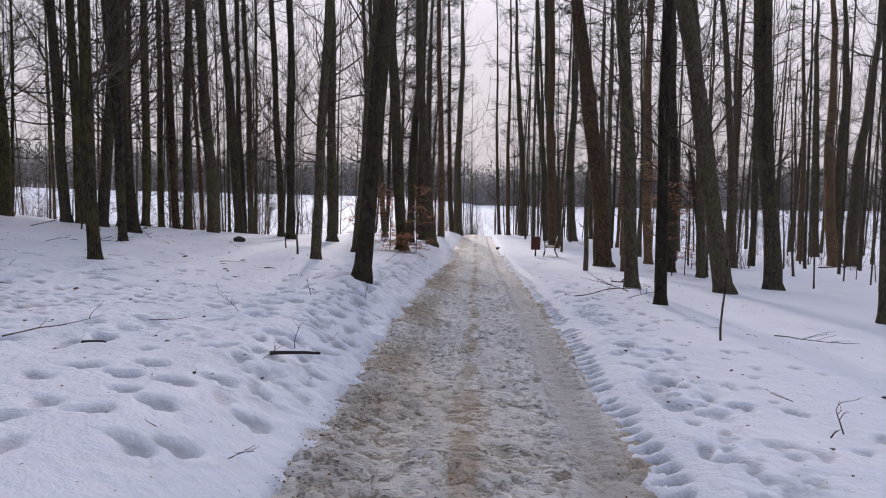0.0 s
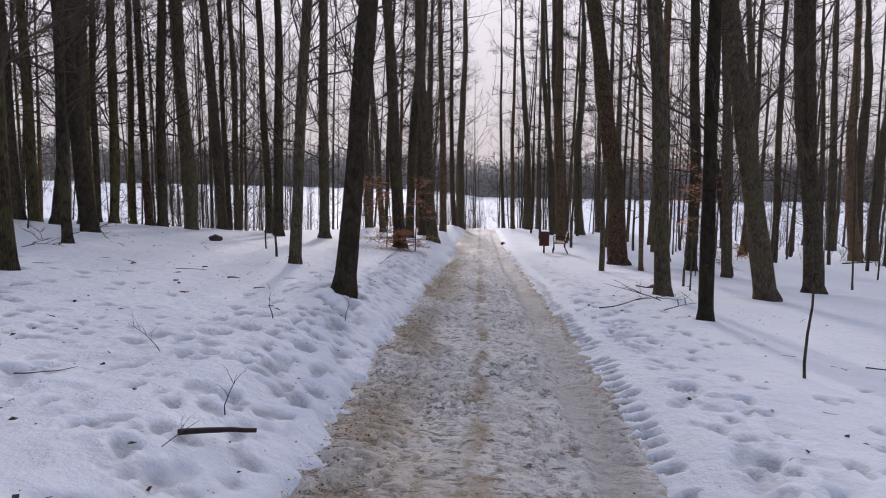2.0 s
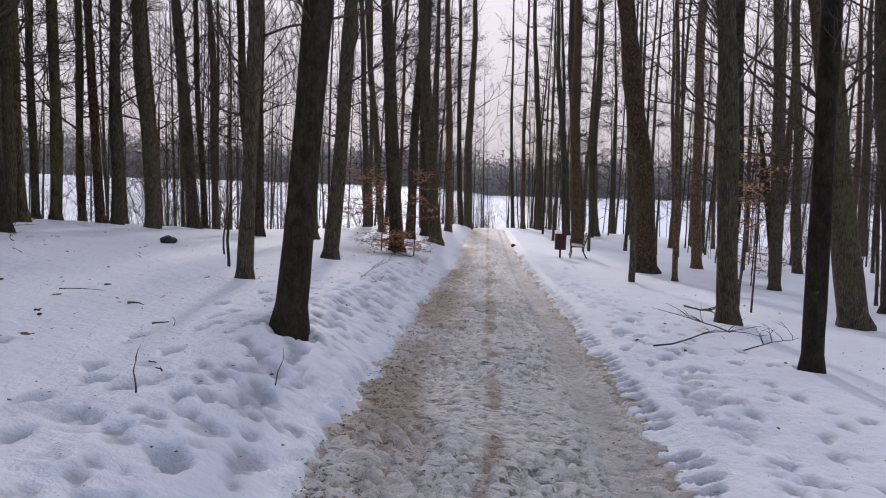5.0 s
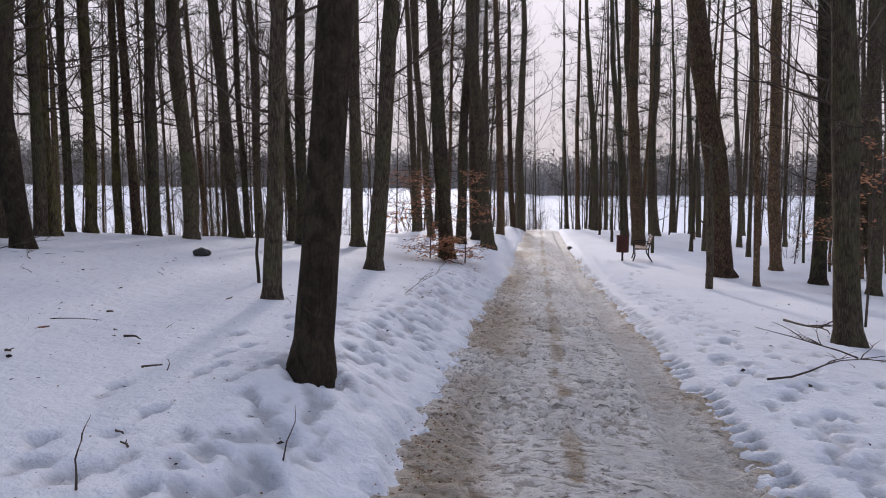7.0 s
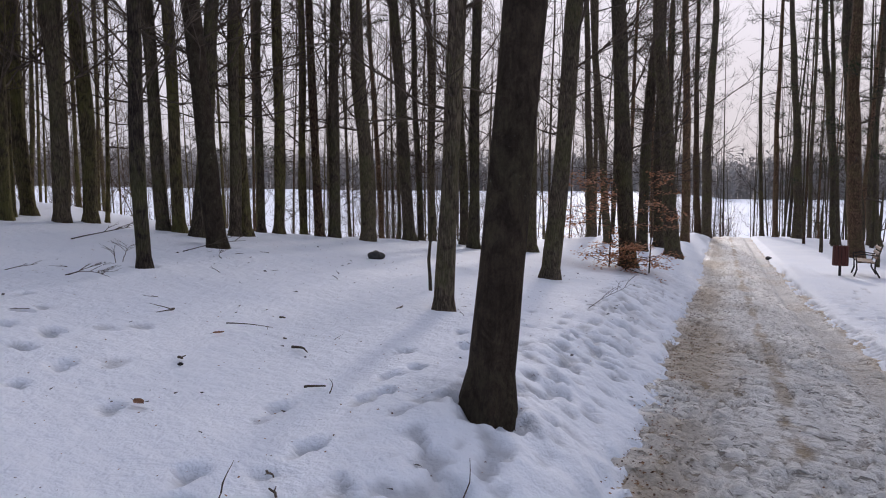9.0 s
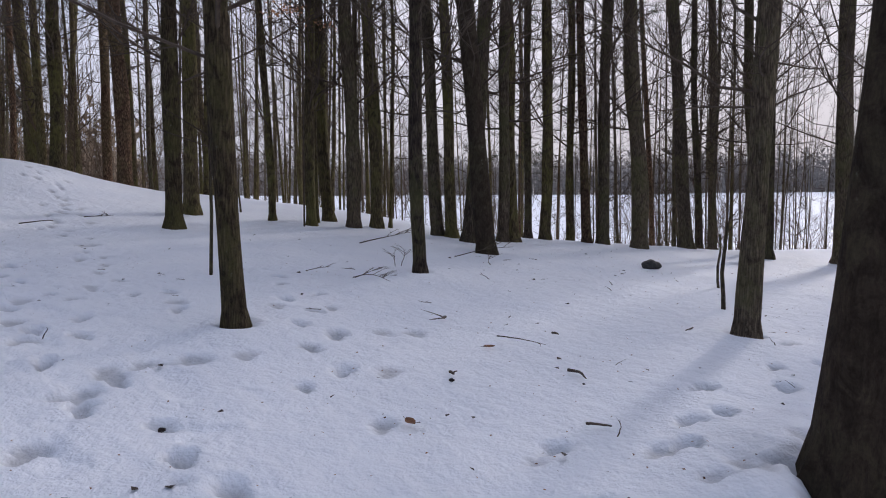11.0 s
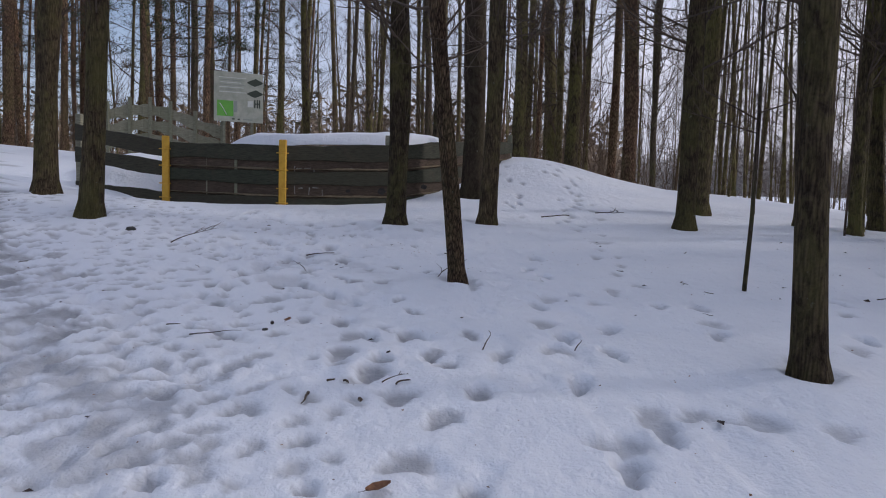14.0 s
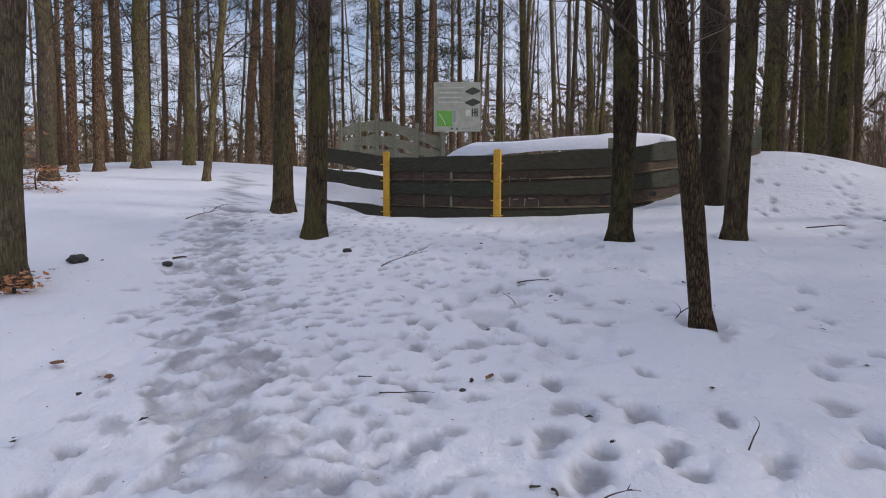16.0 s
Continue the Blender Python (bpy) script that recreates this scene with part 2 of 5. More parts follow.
BENCH_WOOD = wood_material("varnished bench slats", (0.14, 0.075, 0.045), (0.25, 0.15, 0.09), 0.55)
IRON = plain_material("black cast iron", (0.018, 0.018, 0.018), (0.05, 0.045, 0.04), 25, 0.55, 0.3)
BOARD = plain_material("weathered sign panel", (0.36, 0.37, 0.28), (0.54, 0.53, 0.42), 6, 0.45)
WET_WOOD = plain_material("wet blackened wood", (0.014, 0.011, 0.009), (0.055, 0.036, 0.028), 22, 0.6, bump=0.01)
STONE = plain_material("dark wet stone", (0.025, 0.024, 0.022), (0.075, 0.070, 0.062), 18, 0.6, bump=0.02)


def flat_colour(name, c):
    return plain_material(name, c, tuple(min(1, v * 1.2) for v in c), 8, 0.5, bump=0.0005)


# ---- mesh helpers ----
def mesh_object(name, verts, faces, material, parent=None, label="", smooth=True):
    me = bpy.data.meshes.new(name)
    me.from_pydata(verts, [], faces)
    if smooth:
        me.polygons.foreach_set("use_smooth", [True] * len(me.polygons))
    me.materials.append(material)
    me.update()
    ob = new(name, me)
    ob.parent = parent
    if label:
        ob["label"] = label
    return ob


def part(name, bm, material, parent, label=""):
    me = bpy.data.meshes.new(name)
    bm.to_mesh(me)
    bm.free()
    me.materials.append(material)
    ob = new(name, me)
    ob.parent = parent
    if label:
        ob["label"] = label
    return ob


def tube(verts, faces, points, radii, sides, cap=True):
    """Adds a tapered tube along points to the lists verts and faces."""
    first = len(verts)
    for k, p in enumerate(points):
        a = points[max(0, k - 1)]
        b = points[min(len(points) - 1, k + 1)]
        t = (Vector(b) - Vector(a)).normalized() if len(points) > 1 else Vector((0, 0, 1))
        u = t.cross(Vector((0.31, 0.17, 0.93)) if abs(t.z) < 0.9 else Vector((1, 0, 0))).normalized()
        w = t.cross(u)
        for s in range(sides):
            c, d = math.cos(2 * math.pi * s / sides), math.sin(2 * math.pi * s / sides)
            verts.append(tuple(Vector(p) + radii[k] * (c * u + d * w)))
    for k in range(len(points) - 1):
        for s in range(sides):
            a, b = first + k * sides + s, first + k * sides + (s + 1) % sides
            faces.append((a, b, b + sides, a + sides))
    if cap and sides > 2:
        faces.append(tuple(range(first + sides - 1, first - 1, -1)))
        faces.append(tuple(range(first + (len(points) - 1) * sides, first + len(points) * sides)))


def box_bm(size, at=(0, 0, 0), bevel=0.004, wobble=0.0, cuts=0, rng=None):
    """A bevelled box, cut along its longest side and made uneven by wobble."""
    bm = bmesh.new()
    bmesh.ops.create_cube(bm, size=1.0)
    longest = max(range(3), key=lambda i: size[i])
    if cuts:
        edges = [e for e in bm.edges if abs((e.verts[0].co - e.verts[1].co)[longest]) > 0.5]
        bmesh.ops.subdivide_edges(bm, edges=edges, cuts=cuts, use_grid_fill=True)
    for v in bm.verts:
        v.co = Vector((v.co.x * size[0], v.co.y * size[1], v.co.z * size[2]))
        if wobble and rng:
            v.co += Vector([rng.uniform(-wobble, wobble) * (0.4 if size[i] < 0.06 else 1.0) for i in range(3)])
    if bevel:
        bmesh.ops.bevel(bm, geom=bm.edges[:], offset=min(bevel, min(size) * 0.3), segments=1, affect="EDGES")
    bmesh.ops.translate(bm, verts=bm.verts, vec=at)
    return bm


# ---- the lie of the land ----
def smooth(a, b, v):
    v = np.clip((v - a) / (b - a), 0, 1)
    return v * v * (3 - 2 * v)


LATTICE = np.random.RandomState(7).rand(257, 257)


def value_noise(x, y):
    xi, yi = np.floor(x).astype(int), np.floor(y).astype(int)
    fx, fy = x - xi, y - yi
    fx, fy = fx * fx * (3 - 2 * fx), fy * fy * (3 - 2 * fy)
    g = lambda i, j: LATTICE[i % 256, j % 256]
    return (g(xi, yi) * (1 - fx) + g(xi + 1, yi) * fx) * (1 - fy) + (g(xi, yi + 1) * (1 - fx) + g(xi + 1, yi + 1) * fx) * fy - 0.5


def rough_noise(x, y, scale, octaves=3):
    total, amp = 0.0, 1.0
    for k in range(octaves):
        total = total + amp * value_noise(x / scale + 17 * k, y / scale + 31 * k)
        scale, amp = scale / 2.1, amp * 0.5
    return total


def crest(x):
    """Where the wooded bank breaks away towards the open field."""
    return np.interp(x, [-60, -18, -12.5, -10, -9, -8, -6.5, -5, -3, 0, 14, 60], [13, 13, 13.2, 15.2, 17.5, 20.5, 25.5, 31.5, 40, 50, 53, 55])


def terrain(x, y):
    """The ground without prints and lumps."""
    x, y = np.asarray(x, float), np.asarray(y, float)
    a = np.abs(x)
    fall = -0.38 * smooth(11, 24, y)
    l = np.minimum(a, 19)
    rise = smooth(0.92, 2.0, a)
    left = rise * (0.32 + 0.07 * l + 0.0018 * np.minimum(l, 16) ** 2) + (1 - rise) * 0.07 * a
    left = left + smooth(3, 9, a) * 0.06 * np.clip(5 - y, 0, 17) * smooth(60, 25, a)
    right = -0.07 * np.minimum(a, 1.1) + smooth(1.05, 1.5, a) * 0.13 - 0.055 * np.clip(a - 3, 0, 40) * smooth(80, 45, y)
    z = fall + np.where(x < 0, left, right)
    z = z + 0.76 * np.exp(-(((x + 17.6) / 3.0) ** 2 + ((y - 8.6) / 2.3) ** 2))
    z = z + 0.38 * smooth(0.9, 0.4, np.hypot((x + 14.6) / 1.9, (y - 1.3) / 1.6) * 0.9)
    z = z + 0.11 * np.exp(-(((x + 1.8) ** 2 + (y - 9.5) ** 2) / 0.45))
    z = z - 0.27 * np.exp(-(((x + 13.1) / 0.85) ** 2 + ((y - 1.8) / 2.2) ** 2))
    beyond = y - crest(x)
    z = z - 3.2 * smooth(0, 26, beyond)
    far = np.hypot(x, y - 5)
    z = z + 6.8 * smooth(55, 200, far) * smooth(8, 40, beyond)
    south = smooth(-7, -22, y) * smooth(-5, -12, x)
    return z - 2.2 * south


def graded(parts):
    """Grid lines: (from, to, step) stretches joined end to end."""
    lines = []
    for a, b, step in parts:
        n = max(1, int(round(abs(b - a) / step)))
        lines.append(np.linspace(a, b, n, endpoint=False))
    lines.append(np.array([parts[-1][1]]))
    return np.concatenate(lines)


def spread(a, b, first, grow):
    """Grid lines from a to b whose steps grow."""
    lines, step = [a], first
    while abs(b - lines[-1]) > step:
        lines.append(lines[-1] + math.copysign(step, b - a))
        step *= grow
    lines.append(b)
    return lines


TRAIL = [(-4.3, 5.5), (-4.9, 5.1), (-5.4, 4.6), (-6.4, 3.8), (-7.6, 2.85), (-9.0, 1.6), (-11.2, 0.0), (-15.6, -3.0)]


def trail_distance(x, y):
    best = np.full(np.shape(x), 1e9)
    for (ax, ay), (bx, by) in zip(TRAIL[:-1], TRAIL[1:]):
        dx, dy = bx - ax, by - ay
        u = np.clip(((x - ax) * dx + (y - ay) * dy) / (dx * dx + dy * dy), 0, 1)
        best = np.minimum(best, np.hypot(x - ax - u * dx, y - ay - u * dy))
    return best


def worn_line(x, y):
    return trail_distance(x - 0.4, y - 0.7)


def footprints():
    """Places, headings and depths of the prints in the snow."""
    rng = random.Random(21)
    prints = []

    def line(ax, ay, bx, by, stride=0.36, spreadw=0.11, depth=0.055, jitter=0.06):
        n = int(math.hypot(bx - ax, by - ay) / stride)
        h = math.atan2(by - ay, bx - ax)
        for k in range(n):
            u = (k + 0.5) / n
            s = spreadw if k % 2 else -spreadw
            prints.append((ax + (bx - ax) * u - s * math.sin(h) + rng.gauss(0, jitter), ay + (by - ay) * u + s * math.cos(h) + rng.gauss(0, jitter),
                           h + rng.gauss(0, 0.25), rng.uniform(0.10, 0.14), rng.uniform(0.042, 0.060), 1.35 * depth * rng.uniform(0.6, 1.3)))

    line(-2.3, 4.6, -2.6, 12.5)
    line(-1.6, 4.4, -1.75, 20.0, depth=0.05, jitter=0.1)
    line(-1.5, 6.0, -2.1, 18.0, depth=0.05, jitter=0.12)
    line(-3.1, 7.5, -8.8, 7.6, depth=0.06)
    line(-3.4, 8.3, -7.2, 9.9, depth=0.05, jitter=0.1)
    line(-5.8, 6.2, -10.6, 4.9, depth=0.05)
    line(-6.0, 5.4, -11.8, 3.9, depth=0.06, jitter=0.2)
    line(-6.0, 8.2, -16.8, 9.6, depth=0.03, jitter=0.15)
    line(-11.5, 8.6, -17.5, 9.6, depth=0.03, jitter=0.22)
    line(-12.0, 8.1, -16.5, 8.0, depth=0.03, jitter=0.22)
    line(1.7, 2.0, 1.9, 16.0, depth=0.045, jitter=0.12)
    line(2.2, 4.0, 2.6, 12.0, depth=0.04, jitter=0.15)
    line(1.8, 9.0, 2.4, 24.0, depth=0.04, jitter=0.15)
    # dents of the tyre lugs along the right edge
    for k in range(150):
        y = 1.4 + 0.183 * k + rng.gauss(0, 0.012)
        if rng.random() < 0.93:
            prints.append((1.20 + 0.03 * math.sin(0.9 * y) + rng.gauss(0, 0.02), y, -0.40 + rng.gauss(0, 0.12), rng.uniform(0.10, 0.14), rng.uniform(0.036, 0.046), rng.uniform(0.07, 0.10)))
    # single deep steps that stand out
    for x, y in ((-2.35, 3.25), (-2.05, 3.21), (-1.4, 3.83), (-2.1, 3.59), (-1.94, 3.9), (-2.27, 4.22), (-2.72, 3.69), (-2.61, 3.99), (-1.71, 2.99), (-1.57, 3.15), (-1.84, 3.51), (-1.76, 4.17)):
        prints.append((x, y, rng.gauss(0.1, 0.35), rng.uniform(0.12, 0.16), rng.uniform(0.06, 0.08), rng.uniform(0.04, 0.065)))
    for x, y in ((-5.37, 6.27), (-4.83, 6.64), (-5.11, 6.83), (-4.24, 6.74), (-4.08, 7.05), (-5.66, 6.99), (-4.47, 6.49), (-4.93, 7.77), (-4.92, 7.57), (-4.76, 8.34), (-5.6, 9.53), (-4.8, 9.47),
                 (-4.87, 9.1), (-5.83, 9.13), (-4.69, 9.7), (-6.35, 8.49), (-6.03, 6.44), (-5.64, 6.59), (-5.52, 8.64)):
        prints.append((x, y, rng.gauss(2.9, 0.4), rng.uniform(0.10, 0.14), rng.uniform(0.05, 0.075), rng.uniform(0.035, 0.060) if y < 7.2 else rng.uniform(0.025, 0.04)))
    for x, y in ((-5.43, 5.55), (-5.99, 6.1), (-5.34, 6.29), (-5.98, 6.46), (-5.61, 6.99), (-6.27, 7.32), (-6.97, 7.48), (-5.12, 6.82), (-4.9, 5.74), (-5.06, 5.35), (-5.07, 6.44), (-5.66, 6.09),
                 (-5.76, 7.3), (-6.77, 5.38), (-7.39, 5.92), (-7.2, 6.91), (-6.88, 7.82)):
        prints.append((x, y, rng.gauss(2.7, 0.4), rng.uniform(0.10, 0.16), rng.uniform(0.055, 0.085), rng.uniform(0.020, 0.042)))

    def spaced(gap, x, y, *rest):
        if all((x - p[0]) ** 2 + (y - p[1]) ** 2 > gap * gap for p in prints):
            prints.append((x, y) + rest)

    for _ in range(900):
        reach = 8.5 * rng.random() ** 1.2
        for (ax, ay), (bx, by) in zip(TRAIL[:-1], TRAIL[1:]):
            step = math.hypot(bx - ax, by - ay)
            if reach < step:
                break
            reach -= step
        f = min(1.0, reach / step)
        spaced(0.125, ax + f * (bx - ax) + rng.gauss(0, 0.30), ay + f * (by - ay) + rng.gauss(0.10, 0.34), rng.gauss(2.45, 0.5), rng.uniform(0.08, 0.125), rng.uniform(0.038, 0.052), rng.uniform(0.016, 0.034))
    for _ in range(1100):
        along, off = rng.random() ** 1.2, abs(rng.gauss(0, 1.0)) - 0.25
        spaced(0.145, -3.9 - 7.8 * along + 0.55 * off, 5.5 - 4.0 * along + 0.85 * off + 1.2 * along * rng.random(), rng.gauss(2.5, 0.6), rng.uniform(0.045, 0.115), rng.uniform(0.028, 0.048), rng.uniform(0.016, 0.020 + 0.040 * rng.random()))
    for _ in range(45):
        spaced(0.30, rng.uniform(-4.4, -1.5), 2.8 + 4.8 * rng.random(), rng.gauss(0.1, 0.4), rng.uniform(0.11, 0.20), rng.uniform(0.05, 0.08), rng.uniform(0.05, 0.10))
    for _ in range(110):
        spaced(0.18, rng.uniform(-11.5, -4.4), rng.uniform(3.2, 6.9), rng.uniform(0, 6.3), rng.uniform(0.05, 0.12), rng.uniform(0.035, 0.06), rng.uniform(0.02, 0.06))
    for _ in range(240):
        prints.append((-1.25 - abs(rng.gauss(0, 0.55)), rng.uniform(4.2, 19.0), rng.uniform(0, 6.3), rng.uniform(0.05, 0.10), rng.uniform(0.04, 0.06), rng.uniform(0.02, 0.06)))
    for _ in range(110):
        prints.append((1.62 + abs(rng.gauss(0, 0.7)), rng.uniform(2.0, 17.0), rng.uniform(0, 6.3), rng.uniform(0.05, 0.10), rng.uniform(0.04, 0.06), rng.uniform(0.015, 0.045)))
    for _ in range(24):
        prints.append((rng.uniform(-5.0, -1.4), rng.uniform(0.5, 9.0), rng.uniform(1.0, 2.2), rng.uniform(0.11, 0.17), rng.uniform(0.06, 0.09), rng.uniform(0.02, 0.05)))
    return prints


NEAR_TREES = [(-1.745, 9.495, 0.27), (-3.11, 11.95, 0.2), (-5.38, 8.57, 0.18), (-6.61, 11.39, 0.17), (-7.43, 6.79, 0.18), (-10.71, 6.05, 0.3), (-13.70, 7.27, 0.42), (-10.96, 7.31, 0.26), (3.25, 13.15, 0.28), (3.10, 10.62, 0.19), (-9.76, 2.46, 0.32), (-7.7, 13.68, 0.37)]


def build_ground():
    xs = np.unique(np.concatenate([spread(-18.0, -420.0, 0.12, 1.09)[::-1], graded([(-18.0, -9.0, 0.09), (-9.0, -8.0, 0.045), (-8.0, -1.4, 0.028), (-1.4, 0.96, 0.042), (0.96, 1.54, 0.02), (1.54, 4.0, 0.042)]), spread(4.0, 420.0, 0.06, 1.09)]))
    ys = np.unique(np.concatenate([spread(1.0, -300.0, 0.06, 1.10)[::-1], graded([(1.0, 3.0, 0.045), (3.0, 8.6, 0.029), (8.6, 12.5, 0.042), (12.5, 20.0, 0.09)]), spread(20.0, 520.0, 0.10, 1.055)]))
    x, y = np.meshgrid(xs, ys)
    z = terrain(x, y)
    near = smooth(30, 12, np.hypot(x + 2, y - 7))
    z = z + 0.06 * rough_noise(x, y, 2.2, 3) * near + 0.25 * rough_noise(x, y, 9, 2) * (1 - near) * np.maximum(smooth(1.6, 6, np.abs(x)), smooth(50, 60, y))
    z = z + (0.011 + 0.006 * smooth(2.6, 0.8, worn_line(x, y))) * rough_noise(x, y, 0.40, 3) * near
    # the trampled strip across the bank
    strip = smooth(-1.6, -2.4, x) * smooth(-8.0, -5.5, x) * smooth(4.4, 5.2, y) * smooth(8.6, 7.2, y) * smooth(-3.2, -2.2, x + 0.35 * (7 - y))
    z = z + 0.045 * rough_noise(x * 0.45, y * 1.5, 0.30, 3) * strip + 0.010 * rough_noise(x, y, 0.9, 2) * near
    # crusty, trodden surface on the bank
    crusty = smooth(-2.6, -3.6, x) * smooth(-13.0, -10.0, x) * smooth(9.5, 7.0, y) * smooth(0.0, 2.0, y)
    z = z + crusty * (0.012 * rough_noise(x, y, 0.16, 3) - 0.020 * smooth(0.16, 0.34, rough_noise(x + 2, y * 1.3, 0.30, 3)))
    # kicked-up lumps beside the path
    beside = smooth(1.0, 1.25, np.abs(x)) * smooth(2.6, 1.4, np.abs(x)) * smooth(45, 25, y)
    calm = np.where(x < 0, 0.25 + 0.75 * smooth(3.6, 5.6, y), 1)
    z = z + calm * beside * np.where(x < 0, 1, 0.08 + 0.92 * smooth(1.38, 1.65, x)) * (0.055 * np.clip(rough_noise(x, y, 0.24, 3), -0.4, 0.6) + 0.015)
    # the path is sunk into the sheet
    edge = 1.06 + np.where(x < 0, 0.16, 0.05) * rough_noise(y, y * 0 + 3, 0.9, 3) + np.where(x < 0, 0.22, 0.05) * rough_noise(x, y, 0.14, 3)
    z = z - 0.10 * smooth(edge + 0.08, edge - 0.06, np.abs(x)) * smooth(60, 52, y)
    worn = trail_distance(x, y)
    tread = smooth(0.26, 0.18, worn + 0.70 * rough_noise(x, y, 0.20, 3)) * smooth(-3.9, -4.7, x) * (0.8 + 0.2 * smooth(-5.2, -6.0, x))
    z = z - 0.014 * tread + 0.012 * tread * rough_noise(x, y, 0.25, 2)
    trampled_and_shaded = tread * np.clip(0.60 + 1.5 * rough_noise(x, y * 1.2, 0.18, 3), 0, 1)
    for cx, cy, d in NEAR_TREES:
        r = np.hypot(x - cx, y - cy)
        z = z + 0.05 * np.exp(-(r / 0.55) ** 2) - 0.07 * np.exp(-((r / (0.72 * d)) ** 4))
    dent = np.zeros_like(z)
    # drag marks running beside the trail
    for off, deep in ((0.0, 0.020), (0.16, 0.014), (0.42, 0.022), (0.55, 0.012), (0.86, 0.016)):
        side = (x + 5.5) * -0.334 + (y - 2.95) * 0.943 - 0.7 * off + 0.10 * rough_noise(x, y, 1.5, 2)
        along = (x + 5.5) * -0.943 + (y - 2.95) * -0.334
        z = z - deep * np.exp(-(side / 0.045) ** 2) * smooth(-0.6, -0.1, along) * smooth(3.0, 2.2, along)
    # trodden ground: many small pits
    busy = 0.8 * smooth(2.5, 1.5, np.abs(x)) * np.where(x < 0, smooth(1.15, 1.4, -x), smooth(1.4, 1.6, x)) * smooth(26, 16, y)
    busy = busy + 0.6 * smooth(2.0, 0.9, np.hypot((x + 8.2) / 2.6, (y - 4.4) / 1.2)) + 0.5 * strip
    busy = np.clip(busy, 0, 1) * calm
    pits = smooth(0.24, 0.36, rough_noise(x * 0.9, y * 1.1, 0.24, 2)) * busy
    small = smooth(0.26, 0.38, rough_noise(x + 5, y + 3, 0.11, 2)) * busy
    z = z - 0.055 * pits - 0.030 * small
    # pit shade goes into the colour along with the packed grey
    trampled_and_shaded = np.maximum(trampled_and_shaded, np.maximum(0.6 * pits, 0.55 * small))
    for cx, cy, h, length, width, depth in footprints():
        i0, i1 = np.searchsorted(xs, (cx - 0.45, cx + 0.45))
        j0, j1 = np.searchsorted(ys, (cy - 0.45, cy + 0.45))
        px, py = x[j0:j1, i0:i1] - cx, y[j0:j1, i0:i1] - cy
        u, v = px * math.cos(h) + py * math.sin(h), -px * math.sin(h) + py * math.cos(h)
        r = np.hypot(u / length, v / (width * (1.15 + 0.3 * np.sign(u)))) + 0.42 * rough_noise(px + 3 * cx, py + 5 * cy, 0.11, 3)
        dent[j0:j1, i0:i1] = np.minimum(dent[j0:j1, i0:i1], -depth * smooth(1.18, 0.42, r) * (0.8 + 0.5 * np.clip(u / length, -1, 1) * math.sin(7 * cx)))
        z[j0:j1, i0:i1] += 0.06 * depth * np.exp(-((r - 1.35) / 0.25) ** 2)
        # each print's floor is greyed: packed snow and painted shade together
        trampled_and_shaded[j0:j1, i0:i1] = np.maximum(trampled_and_shaded[j0:j1, i0:i1], min(1.0, 0.45 + 12.0 * depth) * smooth(1.05, 0.55, r) * (1.0 if cx < -4.0 and cy < 6.9 or 0.9 < cx < 1.4 else 0.75))
    z = z + dent
    ny, nx = x.shape
    verts = np.stack([x, y, z], -1).reshape(-1, 3)
    me = bpy.data.meshes.new("ground")
    i = (np.arange(ny - 1)[:, None] * nx + np.arange(nx - 1)[None]).ravel()
    quads = np.stack([i, i + 1, i + nx + 1, i + nx], -1)
    me.vertices.add(len(verts))
    me.vertices.foreach_set("co", verts.ravel())
    me.loops.add(quads.size)
    me.loops.foreach_set("vertex_index", quads.ravel().astype(np.int32))
    me.polygons.add(len(quads))
    me.polygons.foreach_set("loop_start", np.arange(0, quads.size, 4, dtype=np.int32))
    me.polygons.foreach_set("use_smooth", np.ones(len(quads), bool))
    me.update(calc_edges=True)
    layer = me.attributes.new("trampled_and_shaded", "FLOAT", "POINT")
    layer.data.foreach_set("value", trampled_and_shaded.ravel().astype(np.float32))
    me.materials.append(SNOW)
    return tagged(new("ground", me), "trodden snow cover with footprints and an icy trail", "snow", kind="structure")


